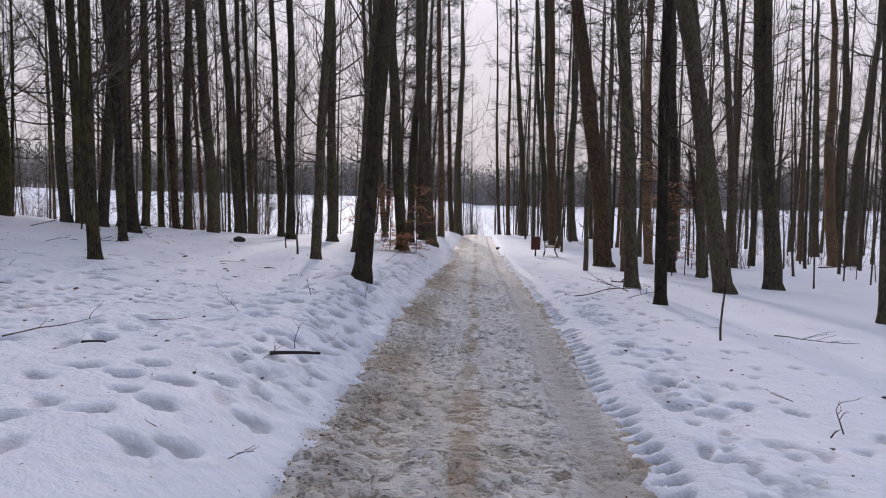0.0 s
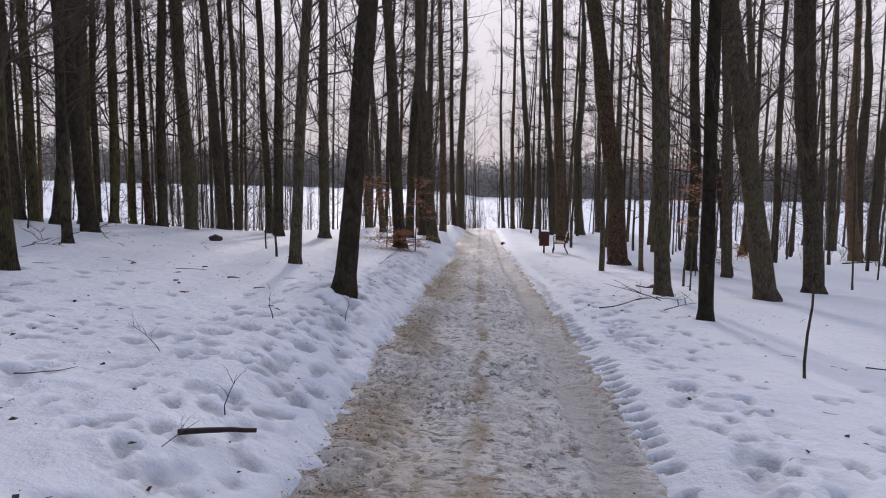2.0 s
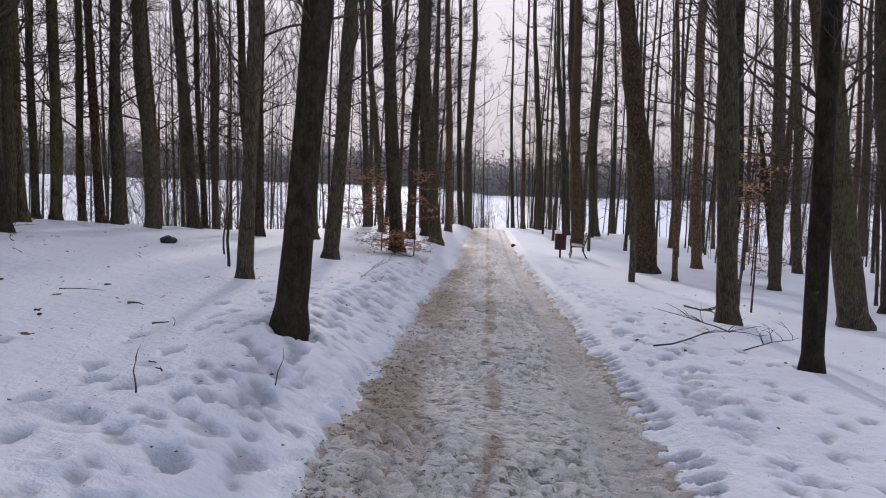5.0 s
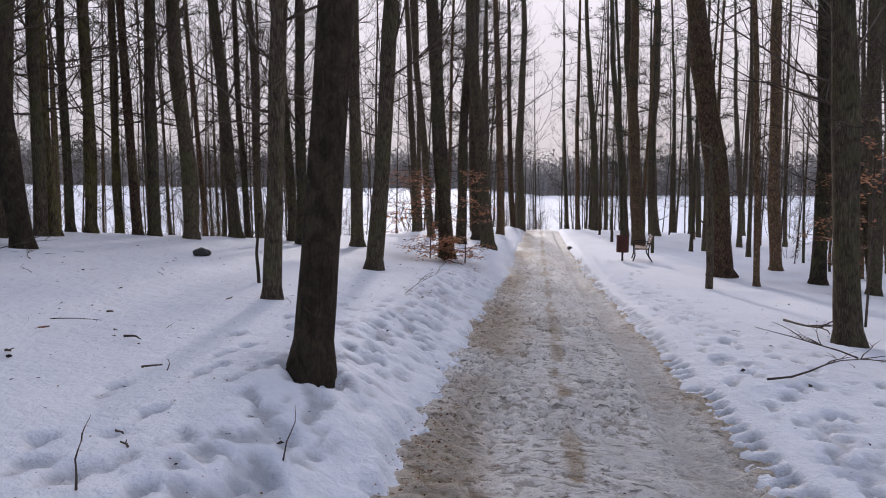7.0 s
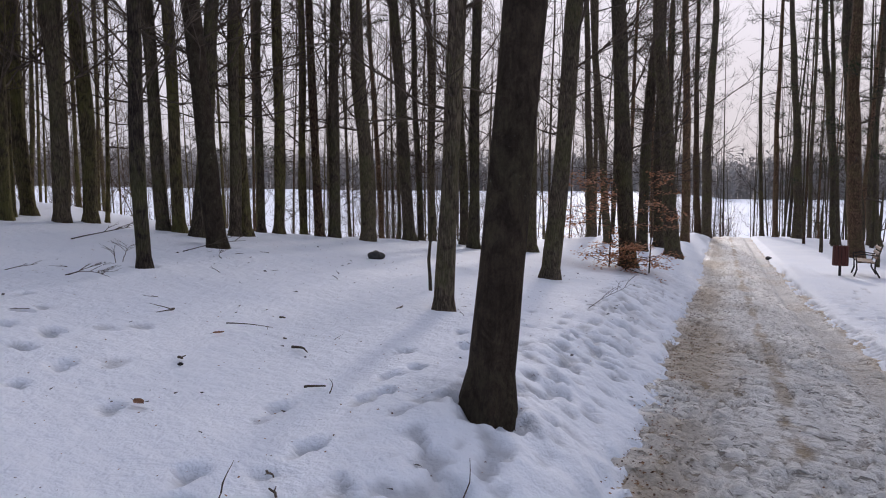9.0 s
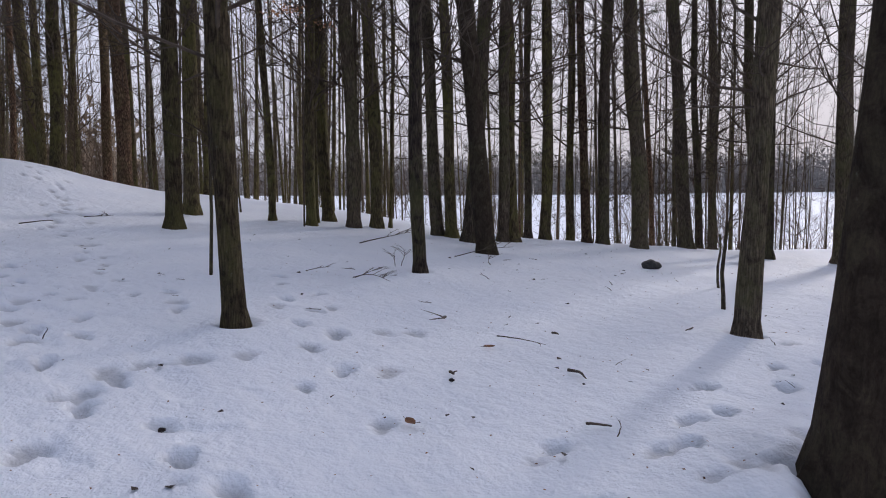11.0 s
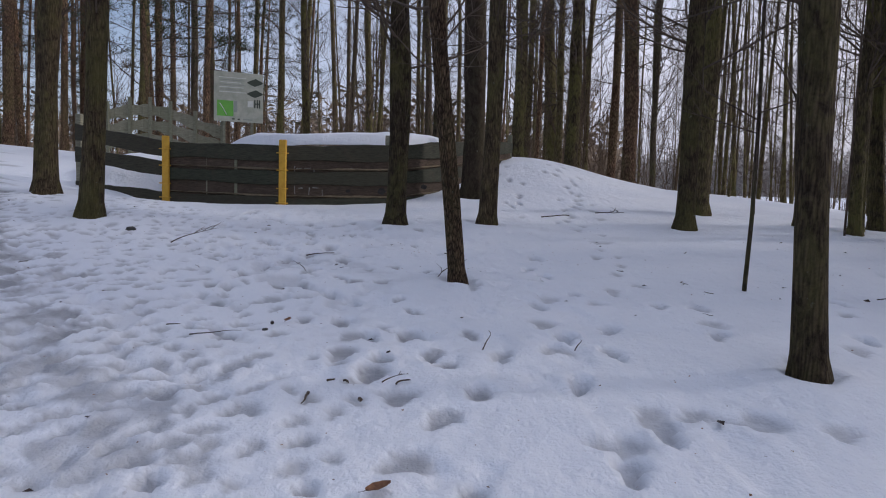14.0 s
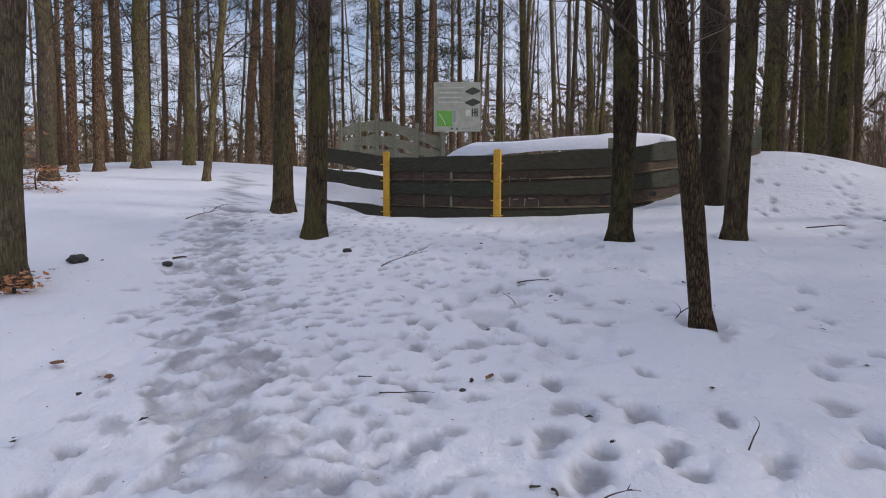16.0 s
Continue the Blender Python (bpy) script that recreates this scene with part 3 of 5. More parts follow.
def build_path():
    xs = graded([(-1.32, 1.42, 0.024)])
    ys = np.unique(np.concatenate([spread(1.5, -6.0, 0.06, 1.1)[::-1], graded([(1.5, 10.0, 0.025), (10.0, 15.0, 0.04), (15.0, 24.0, 0.08), (24.0, 51.0, 0.22)])]))
    x, y = np.meshgrid(xs, ys)
    z = terrain(x * 0.8, y) - 0.030
    ruts = np.exp(-((x + 0.72) / 0.22) ** 2) + np.exp(-((x - 0.80) / 0.20) ** 2)
    z = z - 0.030 * ruts + 0.020 * np.exp(-(x / 0.28) ** 2)
    slick = np.exp(-((x - 0.86 - 0.06 * rough_noise(y, y * 0 + 9, 1.2, 2)) / 0.19) ** 4)
    slick = slick * np.clip(1 + 0.8 * rough_noise(x, y, 0.5, 2), 0, 1)
    z = z + (1 - 0.75 * slick) * 0.038 * rough_noise(x * 0.8, y * 1.9, 0.22, 3) + 0.025 * rough_noise(x, y, 0.8, 2)
    crumbs = np.abs(rough_noise(x + 9, y * 1.1, 0.10, 3))
    lumps = smooth(0.04, 0.30, crumbs + 0.35 * rough_noise(x, y, 0.05, 1))
    z = z + (1 - 0.8 * slick) * 0.034 * lumps * (0.35 + smooth(-0.15, 0.15, rough_noise(x, y, 0.7, 2)))
    chevron = ((y + 0.5 * np.abs(x + 0.80)) / 0.15) % 1.0
    z = z + 0.036 * smooth(0.15, 0.5, chevron) * smooth(1.0, 0.75, chevron) * np.exp(-((x + 0.80) / 0.20) ** 4)
    tooth = ((y + 0.5 * (x - 0.95)) / 0.185) % 1.0
    z = z + 0.018 * smooth(0.25, 0.5, tooth) * np.exp(-((x - 0.98) / 0.12) ** 4)
    rib = ((y - 0.5 * (x - 0.66)) / 0.12) % 1.0
    z = z + 0.022 * smooth(0.3, 0.6, rib) * np.exp(-((x - 0.64) / 0.07) ** 4)
    z = z - 0.10 * np.where(x < 0, smooth(1.20, 1.32, -x), smooth(1.36, 1.42, x))
    dirt = 0.34 + 0.50 * np.exp(-((x + 0.78) / 0.36) ** 2) + np.clip(0.55 + 1.5 * rough_noise(x * 2, y, 0.35, 3), 0, 1) * np.exp(-((x + 0.02 + 0.04 * rough_noise(y, y * 0, 2.0, 2)) / 0.08) ** 2) - 0.05 * np.exp(-((x - 0.55) / 0.5) ** 2) + 0.7 * np.exp(-((x - 1.20) / 0.14) ** 2)
    dirt = np.clip(dirt + 0.6 * rough_noise(x, y * 0.7, 0.9, 3), 0, 1)
    lumps = np.clip(lumps + 0.5 * np.exp(-((x + 0.80) / 0.20) ** 4) * (smooth(0.2, 0.5, chevron) - 0.5) + 0.5 * np.exp(-((x - 0.98) / 0.14) ** 4) * (smooth(0.25, 0.5, tooth) - 0.5), 0, 1)
    ny, nx = x.shape
    i = (np.arange(ny - 1)[:, None] * nx + np.arange(nx - 1)[None]).ravel()
    quads = np.stack([i, i + 1, i + nx + 1, i + nx], -1)
    verts = np.stack([x, y, z], -1).reshape(-1, 3)
    me = bpy.data.meshes.new("path")
    me.vertices.add(len(verts))
    me.vertices.foreach_set("co", verts.ravel())
    me.loops.add(quads.size)
    me.loops.foreach_set("vertex_index", quads.ravel().astype(np.int32))
    me.polygons.add(len(quads))
    me.polygons.foreach_set("loop_start", np.arange(0, quads.size, 4, dtype=np.int32))
    me.polygons.foreach_set("use_smooth", np.ones(len(quads), bool))
    me.update(calc_edges=True)
    layer = me.attributes.new("dirt", "FLOAT", "POINT")
    layer.data.foreach_set("value", dirt.ravel().astype(np.float32))
    layer = me.attributes.new("slick", "FLOAT", "POINT")
    layer.data.foreach_set("value", slick.ravel().astype(np.float32))
    layer = me.attributes.new("lumps", "FLOAT", "POINT")
    layer.data.foreach_set("value", lumps.ravel().astype(np.float32))
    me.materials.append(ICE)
    return tagged(new("path", me), "icy trodden forest path stained brown with tyre ruts", "path", kind="structure")


def height(x, y):
    return float(terrain(x, y))


build_ground()
build_path()


# ---- trees ----
def trunk_mesh(name, seed, tall, sides, rings, material, wander):
    """A trunk of 1 m diameter at the foot, tall metres high, with flared roots. Returns the mesh and its axis."""
    rng = random.Random(seed)
    phase = [rng.uniform(0, 6.3) for _ in range(6)]
    lobes = rng.choice((4, 5, 6))
    verts, faces, axis = [], [], []
    for k in range(rings + 1):
        u = k / rings
        h = tall * u ** 1.7 - 0.25 * (1 - u) ** 6
        cx = wander * (math.sin(0.42 * h + phase[0]) + 0.3 * math.sin(1.3 * h + phase[1]) - math.sin(phase[0]) - 0.3 * math.sin(phase[1]))
        cy = wander * (math.sin(0.37 * h + phase[2]) + 0.3 * math.sin(1.1 * h + phase[3]) - math.sin(phase[2]) - 0.3 * math.sin(phase[3]))
        axis.append((cx, cy, h))
        hh = max(0.0, h)
        r = 0.5 * (1 - 0.82 * (hh / tall) ** 1.25) * (0.94 + 0.06 * math.sin(2.3 * h + phase[4])) + 0.012
        flare = 0.22 * math.exp(-hh / 0.06) + 0.07 * math.exp(-hh / 0.22)
        for s in range(sides):
            a = 2 * math.pi * s / sides
            lump = 1 + flare * (1 + 0.6 * math.sin(lobes * a + phase[5])) + 0.05 * math.sin(3 * a + 1.3 * h) + 0.02 * math.sin(2 * a - 3.1 * h + phase[1]) + rng.uniform(-0.025, 0.025)
            verts.append((cx + r * lump * math.cos(a), cy + r * lump * math.sin(a), h))
    for k in range(rings):
        for s in range(sides):
            a, b = k * sides + s, k * sides + (s + 1) % sides
            faces.append((a, b, b + sides, a + sides))
    faces.append(tuple(range(rings * sides, (rings + 1) * sides)))
    me = bpy.data.meshes.new(name)
    me.from_pydata(verts, [], faces)
    me.polygons.foreach_set("use_smooth", [True] * len(me.polygons))
    me.materials.append(material)
    return me, axis


def branch(verts, faces, leaves, rng, start, heading, rise, length, radius, depth, needles, bend=0.12, rich=0):
    """A limb with its side branches and twigs."""
    n = 5 if depth == 0 else (2 if depth == 1 else 1)
    pts, p = [start], Vector(start)
    h, e = heading, rise
    for k in range(n):
        h += rng.gauss(0, 0.20)
        e += rng.gauss(bend * 0.5, 0.14)
        p = p + Vector((math.cos(h) * math.cos(e), math.sin(h) * math.cos(e), math.sin(e))) * (length / n)
        pts.append(tuple(p))
    if depth == 0:
        tube(verts, faces, pts, [radius * (1 - 0.85 * k / n) + 0.0010 for k in range(n + 1)], 4, cap=False)
    else:
        tube(verts, faces, pts[:-1], [radius * (1 - 0.4 * k) + 0.0008 for k in range(n)], 3, cap=False)
        tip = len(verts)
        verts.append(pts[-1])
        faces.extend([(tip - 3, tip - 2, tip), (tip - 2, tip - 1, tip), (tip - 1, tip - 3, tip)])
    if needles and depth >= 1:
        for _ in range(needles):
            q = Vector(pts[rng.randrange(1, len(pts))]) + Vector([rng.gauss(0, 0.07) for _ in range(3)])
            d = Vector([rng.gauss(0, 1) for _ in range(3)]).normalized() * rng.uniform(0.10, 0.18)
            w = d.cross(Vector((0.2, 0.5, 0.8))).normalized() * 0.016
            leaves.append((tuple(q - w), tuple(q + w), tuple(q + d)))
    if depth < 2:
        for _ in range(rng.randint(6, 10) + rich if depth == 0 else rng.randint(3, 6) + rich):
            k = rng.randrange(1, len(pts))
            f = rng.random()
            q = Vector(pts[k - 1]) * (1 - f) + Vector(pts[k]) * f
            branch(verts, faces, leaves, rng, tuple(q), heading + rng.choice((-1, 1)) * rng.uniform(0.5, 1.1), rise + rng.gauss(0.05, 0.3),
                   length * rng.uniform(0.28, 0.55), max(0.0027, radius * 0.44), depth + 1, needles, bend, rich)


def crown_mesh(name, seed, axis, tall, kind, limbs):
    rng = random.Random(seed)
    verts, faces, leaves = [], [], []
    for k in range(limbs):
        u = (k + rng.random()) / limbs
        if kind == "pine":
            h = 2.2 + u * (tall - 3)
            live = h > tall * (0.42 if limbs > 30 else 0.20)
            rise, length, radius = (rng.uniform(-0.2, 0.25), rng.uniform(1.3, 2.8) * (1.15 - 0.6 * u), 0.030) if live else (rng.uniform(-0.35, 0.2), rng.uniform(0.5, 1.7), 0.014)
            needles = 5 if live and limbs > 30 else (4 if live else 0)
        else:
            h = 2.2 + u ** 1.35 * (tall - 3.4)
            rise, length, radius, needles = rng.uniform(0.15, 0.95), rng.uniform(1.5, 3.8) * (1.1 - 0.45 * u), rng.uniform(0.009, 0.024), 0
            if rng.random() < 0.25:
                rise, length, radius = rng.uniform(-0.1, 0.3), rng.uniform(0.7, 1.6), 0.012
        i = min(range(len(axis)), key=lambda j: abs(axis[j][2] - h))
        branch(verts, faces, leaves, rng, (axis[i][0] * 0.25, axis[i][1] * 0.25, h), rng.uniform(0, 6.283), rise, length, radius, 0, needles, 0.16 if kind != "pine" else 0.02, 0)
    me = bpy.data.meshes.new(name)
    for tri in leaves:
        faces.append((len(verts), len(verts) + 1, len(verts) + 2))
        verts.extend(tri)
    me.from_pydata(verts, [], faces)
    me.materials.append(TWIG)
    me.materials.append(NEEDLES)
    green = len(me.polygons) - len(leaves)
    me.polygons.foreach_set("material_index", [0] * green + [1] * len(leaves))
    return me


TALL = 21.0
KINDS = {}
for kind, bark, count in (("pine", BARK_RED, 4), ("broad", BARK, 6), ("mossy", BARK_MOSSY, 5), ("furrowed", BARK_FURROWED, 1), ("smooth", BARK_SMOOTH, 2), ("rugged", BARK_RUGGED, 3)):
    KINDS[kind] = []
    for k in range(count):
        trunk, axis = trunk_mesh(kind + "_trunk", 40 + k * 7 + len(kind), TALL, 20, 34, bark, 0.14 if kind == "pine" else (0.12 if kind in ("smooth", "furrowed") else 0.26))
        crown = crown_mesh(kind + "_crown", 900 + k * 13 + len(kind), axis, TALL, "pine" if kind == "pine" else "broad", 42 if kind == "pine" else 44)
        KINDS[kind].append((trunk, crown))
# the same kinds with fewer twigs, for trees that stand far off
SLIM = {}
for kind, bark in (("pine", BARK_RED), ("broad", BARK), ("mossy", BARK_MOSSY), ("furrowed", BARK_FURROWED)):
    SLIM[kind] = []
    for k in range(5):
        trunk, axis = trunk_mesh("slim_" + kind + "_trunk", 140 + k * 7 + len(kind), TALL, 8, 16, bark, 0.17)
        crown = crown_mesh("slim_" + kind + "_crown", 1900 + k * 13 + len(kind), axis, TALL, "pine" if kind == "pine" else "broad", 22 if kind == "pine" else 18)
        SLIM[kind].append((trunk, crown))
PLACED = []
tree_rng = random.Random(3)
WORDS = {"pine": ("tall pine with reddish scaly bark and bare lower branches", "pine tree"),
         "broad": ("tall bare tree with dark mossy bark standing in snow", "tree"),
         "mossy": ("tall bare tree with olive-brown moss on its bark", "tree"),
         "rugged": ("tall bare tree with rugged dark bark and olive moss", "tree"),
         "smooth": ("tall bare tree with smooth dark brown bark", "tree"),
         "furrowed": ("slender bare tree with deeply furrowed brown bark", "tree")}


def tree(x, y, d, lean_x=0.0, lean_y=0.0, bark=None, tall=None, z=None):
    """A tree with its foot at (x, y), d metres thick, leaning by lean_x and lean_y metres a metre."""
    kind = bark or ("pine" if x < -13 and tree_rng.random() < (0.6 if y < -3 else 0.12) or y > 16 and tree_rng.random() < 0.3 else "broad")
    if kind == "broad" and (x < -12.9 or x < -9 and y > 11 or -8 < x < -5 and 8 < y < 9) and tree_rng.random() < 0.75:
        kind = "mossy"
    trunk, crown = tree_rng.choice((KINDS if math.hypot(x + 3, y - 6) < 24 else SLIM)[kind])
    label, category = WORDS[kind]
    if d < 0.17:
        label = label.replace("tall", "thin young").replace("slender", "thin")
    ob = tagged(new(kind.replace("broad", "bare").replace("furrowed", "bare").replace("mossy", "bare").replace("smooth", "bare").replace("rugged", "bare") + "_tree"), label, category, "trees of the wood")
    tall = tall or min(1.0, 0.45 + d * 2.2) * TALL * tree_rng.uniform(0.92, 1.05)
    axis = Vector((lean_x, lean_y, 1)).normalized()
    turn = Vector((0, 0, 1)).rotation_difference(axis).to_matrix().to_4x4()
    ob.matrix_world = Matrix.Translation((x, y, height(x, y) if z is None else z)) @ turn @ pose(0, 0, 0, 0, 0, tree_rng.uniform(0, 360))
    t = new("trunk", trunk)
    t.parent, t.scale = ob, (d, d, tall / TALL)
    c = new("crown", crown)
    wide = min(1.0, 0.45 + d * 1.9)
    c.parent, c.scale = ob, (wide, wide, tall / TALL)
    PLACED.append((x, y))
    return ob


# north bank and crest
tree(-11.12, 12.63, 0.2, 0.012, 0.005)
tree(-11.81, 13.44, 0.26, -0.034, -0.015)
tree(-10.82, 13.35, 0.27, -0.008, -0.003)
tree(-10.82, 13.88, 0.26, -0.05, -0.022)
tree(-11.09, 14.42, 0.08, 0.017, 0.008)
tree(-6.61, 11.39, 0.17, 0.0, 0.0)
tree(-9.88, 14.63, 0.24, -0.033, -0.015)
tree(-9.57, 14.7, 0.22, -0.019, -0.008)
tree(-7.7, 13.68, 0.30, -0.08, -0.036, bark="smooth")
tree(-8.96, 14.55, 0.26, 0.076, 0.034)
tree(-9.05, 15.54, 0.22, -0.007, -0.003)
tree(-9.04, 15.85, 0.24, -0.021, -0.009)
tree(-9.57, 16.91, 0.17, -0.019, -0.008)
tree(-9.3, 17.15, 0.24, -0.0, -0.0)
tree(-9.3, 18.04, 0.18, -0.018, -0.008)
tree(-8.81, 17.96, 0.2, -0.037, -0.017)
tree(-8.61, 18.26, 0.26, -0.015, -0.007)
tree(-8.08, 18.82, 0.36, -0.027, -0.012)
tree(-7.97, 20.78, 0.32, -0.046, -0.021)
tree(-8.41, 22.35, 0.19, -0.026, -0.012)
tree(-8.63, 23.58, 0.24, -0.034, -0.015)
tree(-3.11, 11.95, 0.19, 0.026, 0.012)
tree(-7.0, 22.1, 0.25, -0.026, -0.012)
tree(-6.46, 21.48, 0.29, -0.023, -0.01)
tree(-5.22, 22.41, 0.36, -0.031, -0.014)
tree(-1.745, 9.495, 0.262, 0.078, 0.033, bark="smooth")
tree(-3.13, 16.33, 0.3, 0.089, 0.039)
tree(-5.58, 32.79, 0.33, -0.045, -0.02)
tree(-4.28, 29.15, 0.28, -0.061, -0.027)
tree(-2.54, 21.43, 0.40, -0.038, -0.017)
tree(-2.89, 27.13, 0.36, 0.029, 0.013)
tree(-1.9, 26.52, 0.45, -0.048, -0.021)
tree(-2.6, 29.74, 0.36, -0.003, -0.001)
tree(-1.97, 34.82, 0.39, -0.024, -0.011)
tree(-1.38, 47.05, 0.61, 0.0, 0.0)
tree(-1.78, 44.91, 0.36, -0.032, -0.014)
tree(1.87, 52.16, 0.3, -0.032, -0.014)
tree(2.51, 50.12, 0.35, -0.014, -0.006)
tree(3.67, 50.02, 0.55, -0.062, -0.028)
tree(4.77, 44.01, 0.29, -0.059, -0.026)
tree(4.82, 38.35, 0.64, -0.065, -0.029)
tree(7.26, 47.75, 0.69, -0.015, -0.007)
# right of the path
tree(5.11, 45.9, 0.49, -0.074, -0.014)
tree(4.33, 35.39, 0.56, -0.042, -0.008)
tree(10.11, 55.85, 0.38, -0.037, -0.007)
tree(10.6, 52.43, 0.47, -0.039, -0.007)
tree(10.36, 49.47, 0.37, -0.019, -0.004)
tree(4.76, 23.7, 0.66, -0.117, -0.022)
tree(15.95, 58.8, 0.53, -0.071, -0.013)
tree(4.99, 21.54, 0.16, -0.048, -0.009)
tree(7.21, 26.61, 0.38, -0.036, -0.007)
tree(7.1, 23.3, 0.38, -0.023, -0.004)
tree(8.87, 34.56, 0.19, -0.028, -0.005)
tree(3.25, 13.15, 0.29, -0.046, -0.003)
tree(3.10, 10.62, 0.20, -0.015, -0.001, bark="smooth")
tree(11.21, 27.89, 0.39, -0.091, -0.006)
tree(5.55, 14.25, 0.41, -0.181, -0.011)
tree(7.85, 17.2, 0.22, -0.05, -0.003)
tree(8.05, 17.35, 0.44, -0.071, -0.005)
tree(22.27, 40.22, 0.71, -0.051, -0.003)
tree(24.75, 44.41, 0.86, -0.012, -0.001)
tree(24.06, 41.57, 0.73, 0.06, 0.003)
tree(6.74, 10.67, 0.15, -0.042, -0.002)
tree(22.28, 44.42, 0.39, -0.034, -0.002)
tree(26.74, 51.14, 0.72, -0.035, -0.002)
tree(7.59, 21.52, 0.31, -0.076, -0.004)
# bank by the fence
tree(-17.99, 8.59, 0.33, -0.014, -0.017)
tree(-20.89, 9.52, 0.15, 0.016, 0.019)
tree(-19.8, 9.99, 0.21, -0.011, -0.013)
tree(-18.76, 10.11, 0.34, 0.003, 0.004)
tree(-22.59, 11.35, 0.17, 0.011, 0.013)
tree(-18.42, 11.54, 0.38, -0.019, -0.022)
tree(-20.46, 11.66, 0.26, -0.008, -0.01)
tree(-18.25, 12.12, 0.12, 0.004, 0.005)
tree(-11.20, 10.19, 0.27, -0.008, -0.009, bark="rugged")
tree(-13.0, 11.16, 0.28, -0.004, -0.005)
tree(-11.94, 12.27, 0.15, -0.03, -0.035)
tree(-11.52, 12.95, 0.14, -0.003, -0.003)
tree(-5.38, 8.57, 0.18, -0.02, -0.024, bark="rugged")
tree(-18.73, 13.75, 0.16, 0.01, 0.012)
# round the fence
tree(-6.88, 1.1, 0.29, -0.024, 0.067)
tree(-12.84, -5.76, 0.36, -0.007, 0.021)
tree(-14.26, -6.74, 0.24, -0.0, 0.001)
tree(-14.62, -6.35, 0.27, -0.005, 0.013)
tree(-15.6, -6.01, 0.4, -0.0, 0.001)
tree(-17.13, -5.85, 0.31, -0.004, 0.01)
tree(-14.16, -2.82, 0.17, -0.042, 0.121)
tree(-23.62, -8.66, 0.39, -0.032, 0.092)
tree(-11.42, 0.92, 0.31, -0.006, 0.017, bark="rugged")
tree(-9.76, 2.46, 0.26, -0.018, 0.051, bark="rugged")
tree(-22.81, -2.97, 0.33, -0.017, 0.049)
tree(-24.88, -3.25, 0.28, 0.002, -0.006)
tree(-26.26, -2.53, 0.29, 0.005, -0.013)
tree(-29.32, -2.92, 0.25, 0.005, -0.015)
tree(-31.74, -1.93, 0.27, -0.006, 0.016)
tree(-30.15, -0.17, 0.25, 0.007, -0.02)
tree(-26.45, 1.61, 0.3, 0.002, -0.007)
tree(-29.62, 2.27, 0.24, 0.018, -0.05)
tree(-31.67, 2.45, 0.23, 0.004, -0.012)
tree(-26.83, 4.07, 0.29, 0.008, -0.022)
tree(-30.95, 5.74, 0.21, 0.002, -0.005)
tree(-24.96, 6.35, 0.26, 0.008, -0.023)
tree(-10.71, 6.05, 0.29, 0.001, -0.002, bark="rugged")
tree(-7.43, 6.79, 0.145, 0.033, -0.094, bark="furrowed")
tree(-13.70, 7.27, 0.42, 0.0, 0.0, bark="smooth")
tree(-10.96, 7.31, 0.25, -0.013, 0.038, bark="rugged")
tree(-22.73, 9.54, 0.21, 0.003, -0.007)
tree(-21.61, 10.12, 0.35, 0.02, -0.056)
tree(-26.58, 10.75, 0.19, 0.005, -0.013)


def fill(count, area, dmin, dmax, gap, seed, keep):
    rng = random.Random(seed)
    made = tries = 0
    while made < count and tries < count * 40:
        tries += 1
        x, y = rng.uniform(area[0], area[1]), rng.uniform(area[2], area[3])
        if not keep(x, y) or abs(x) < 3.0 and y < 60:
            continue
        if any(math.hypot(x - a, y - b) < gap for a, b in PLACED):
            continue
        d = dmin + (dmax - dmin) * rng.random() ** 1.6
        tree(round(x, 2), round(y, 2), d, rng.gauss(0, 0.025), rng.gauss(0, 0.025))
        made += 1


fill(16, (-34, 0, 15, 62), 0.08, 0.20, 1.2, 5, lambda x, y: 1.5 < y - float(crest(x)) < 22)
fill(36, (7, 30, 12, 50), 0.10, 0.42, 1.5, 6, lambda x, y: math.hypot(x - 8, y - 17) > 4 and x > 2.5 + 0.22 * y)
fill(8, (-7.5, -3.05, 26, 50), 0.15, 0.32, 1.0, 15, lambda x, y: y < float(crest(x)) + 6)
fill(30, (3.2, 12, 34, 66), 0.10, 0.32, 1.4, 16, lambda x, y: True)
fill(22, (-36, -20.5, -7, 15), 0.14, 0.34, 1.4, 7, lambda x, y: True)
fill(24, (-28, -13, -22, -6.5), 0.12, 0.36, 1.4, 8, lambda x, y: y < -6.5 + 0.2 * (x + 13))
# thin young stems and the deeper wood, too many to tell apart
def mesh_arrays(me):
    co = np.empty(len(me.vertices) * 3)
    me.vertices.foreach_get("co", co)
    loops = np.empty(len(me.loops), np.int32)
    me.loops.foreach_get("vertex_index", loops)
    starts = np.empty(len(me.polygons), np.int32)
    me.polygons.foreach_get("loop_start", starts)
    slots = np.empty(len(me.polygons), np.int32)
    me.polygons.foreach_get("material_index", slots)
    return co.reshape(-1, 3), loops, starts, slots


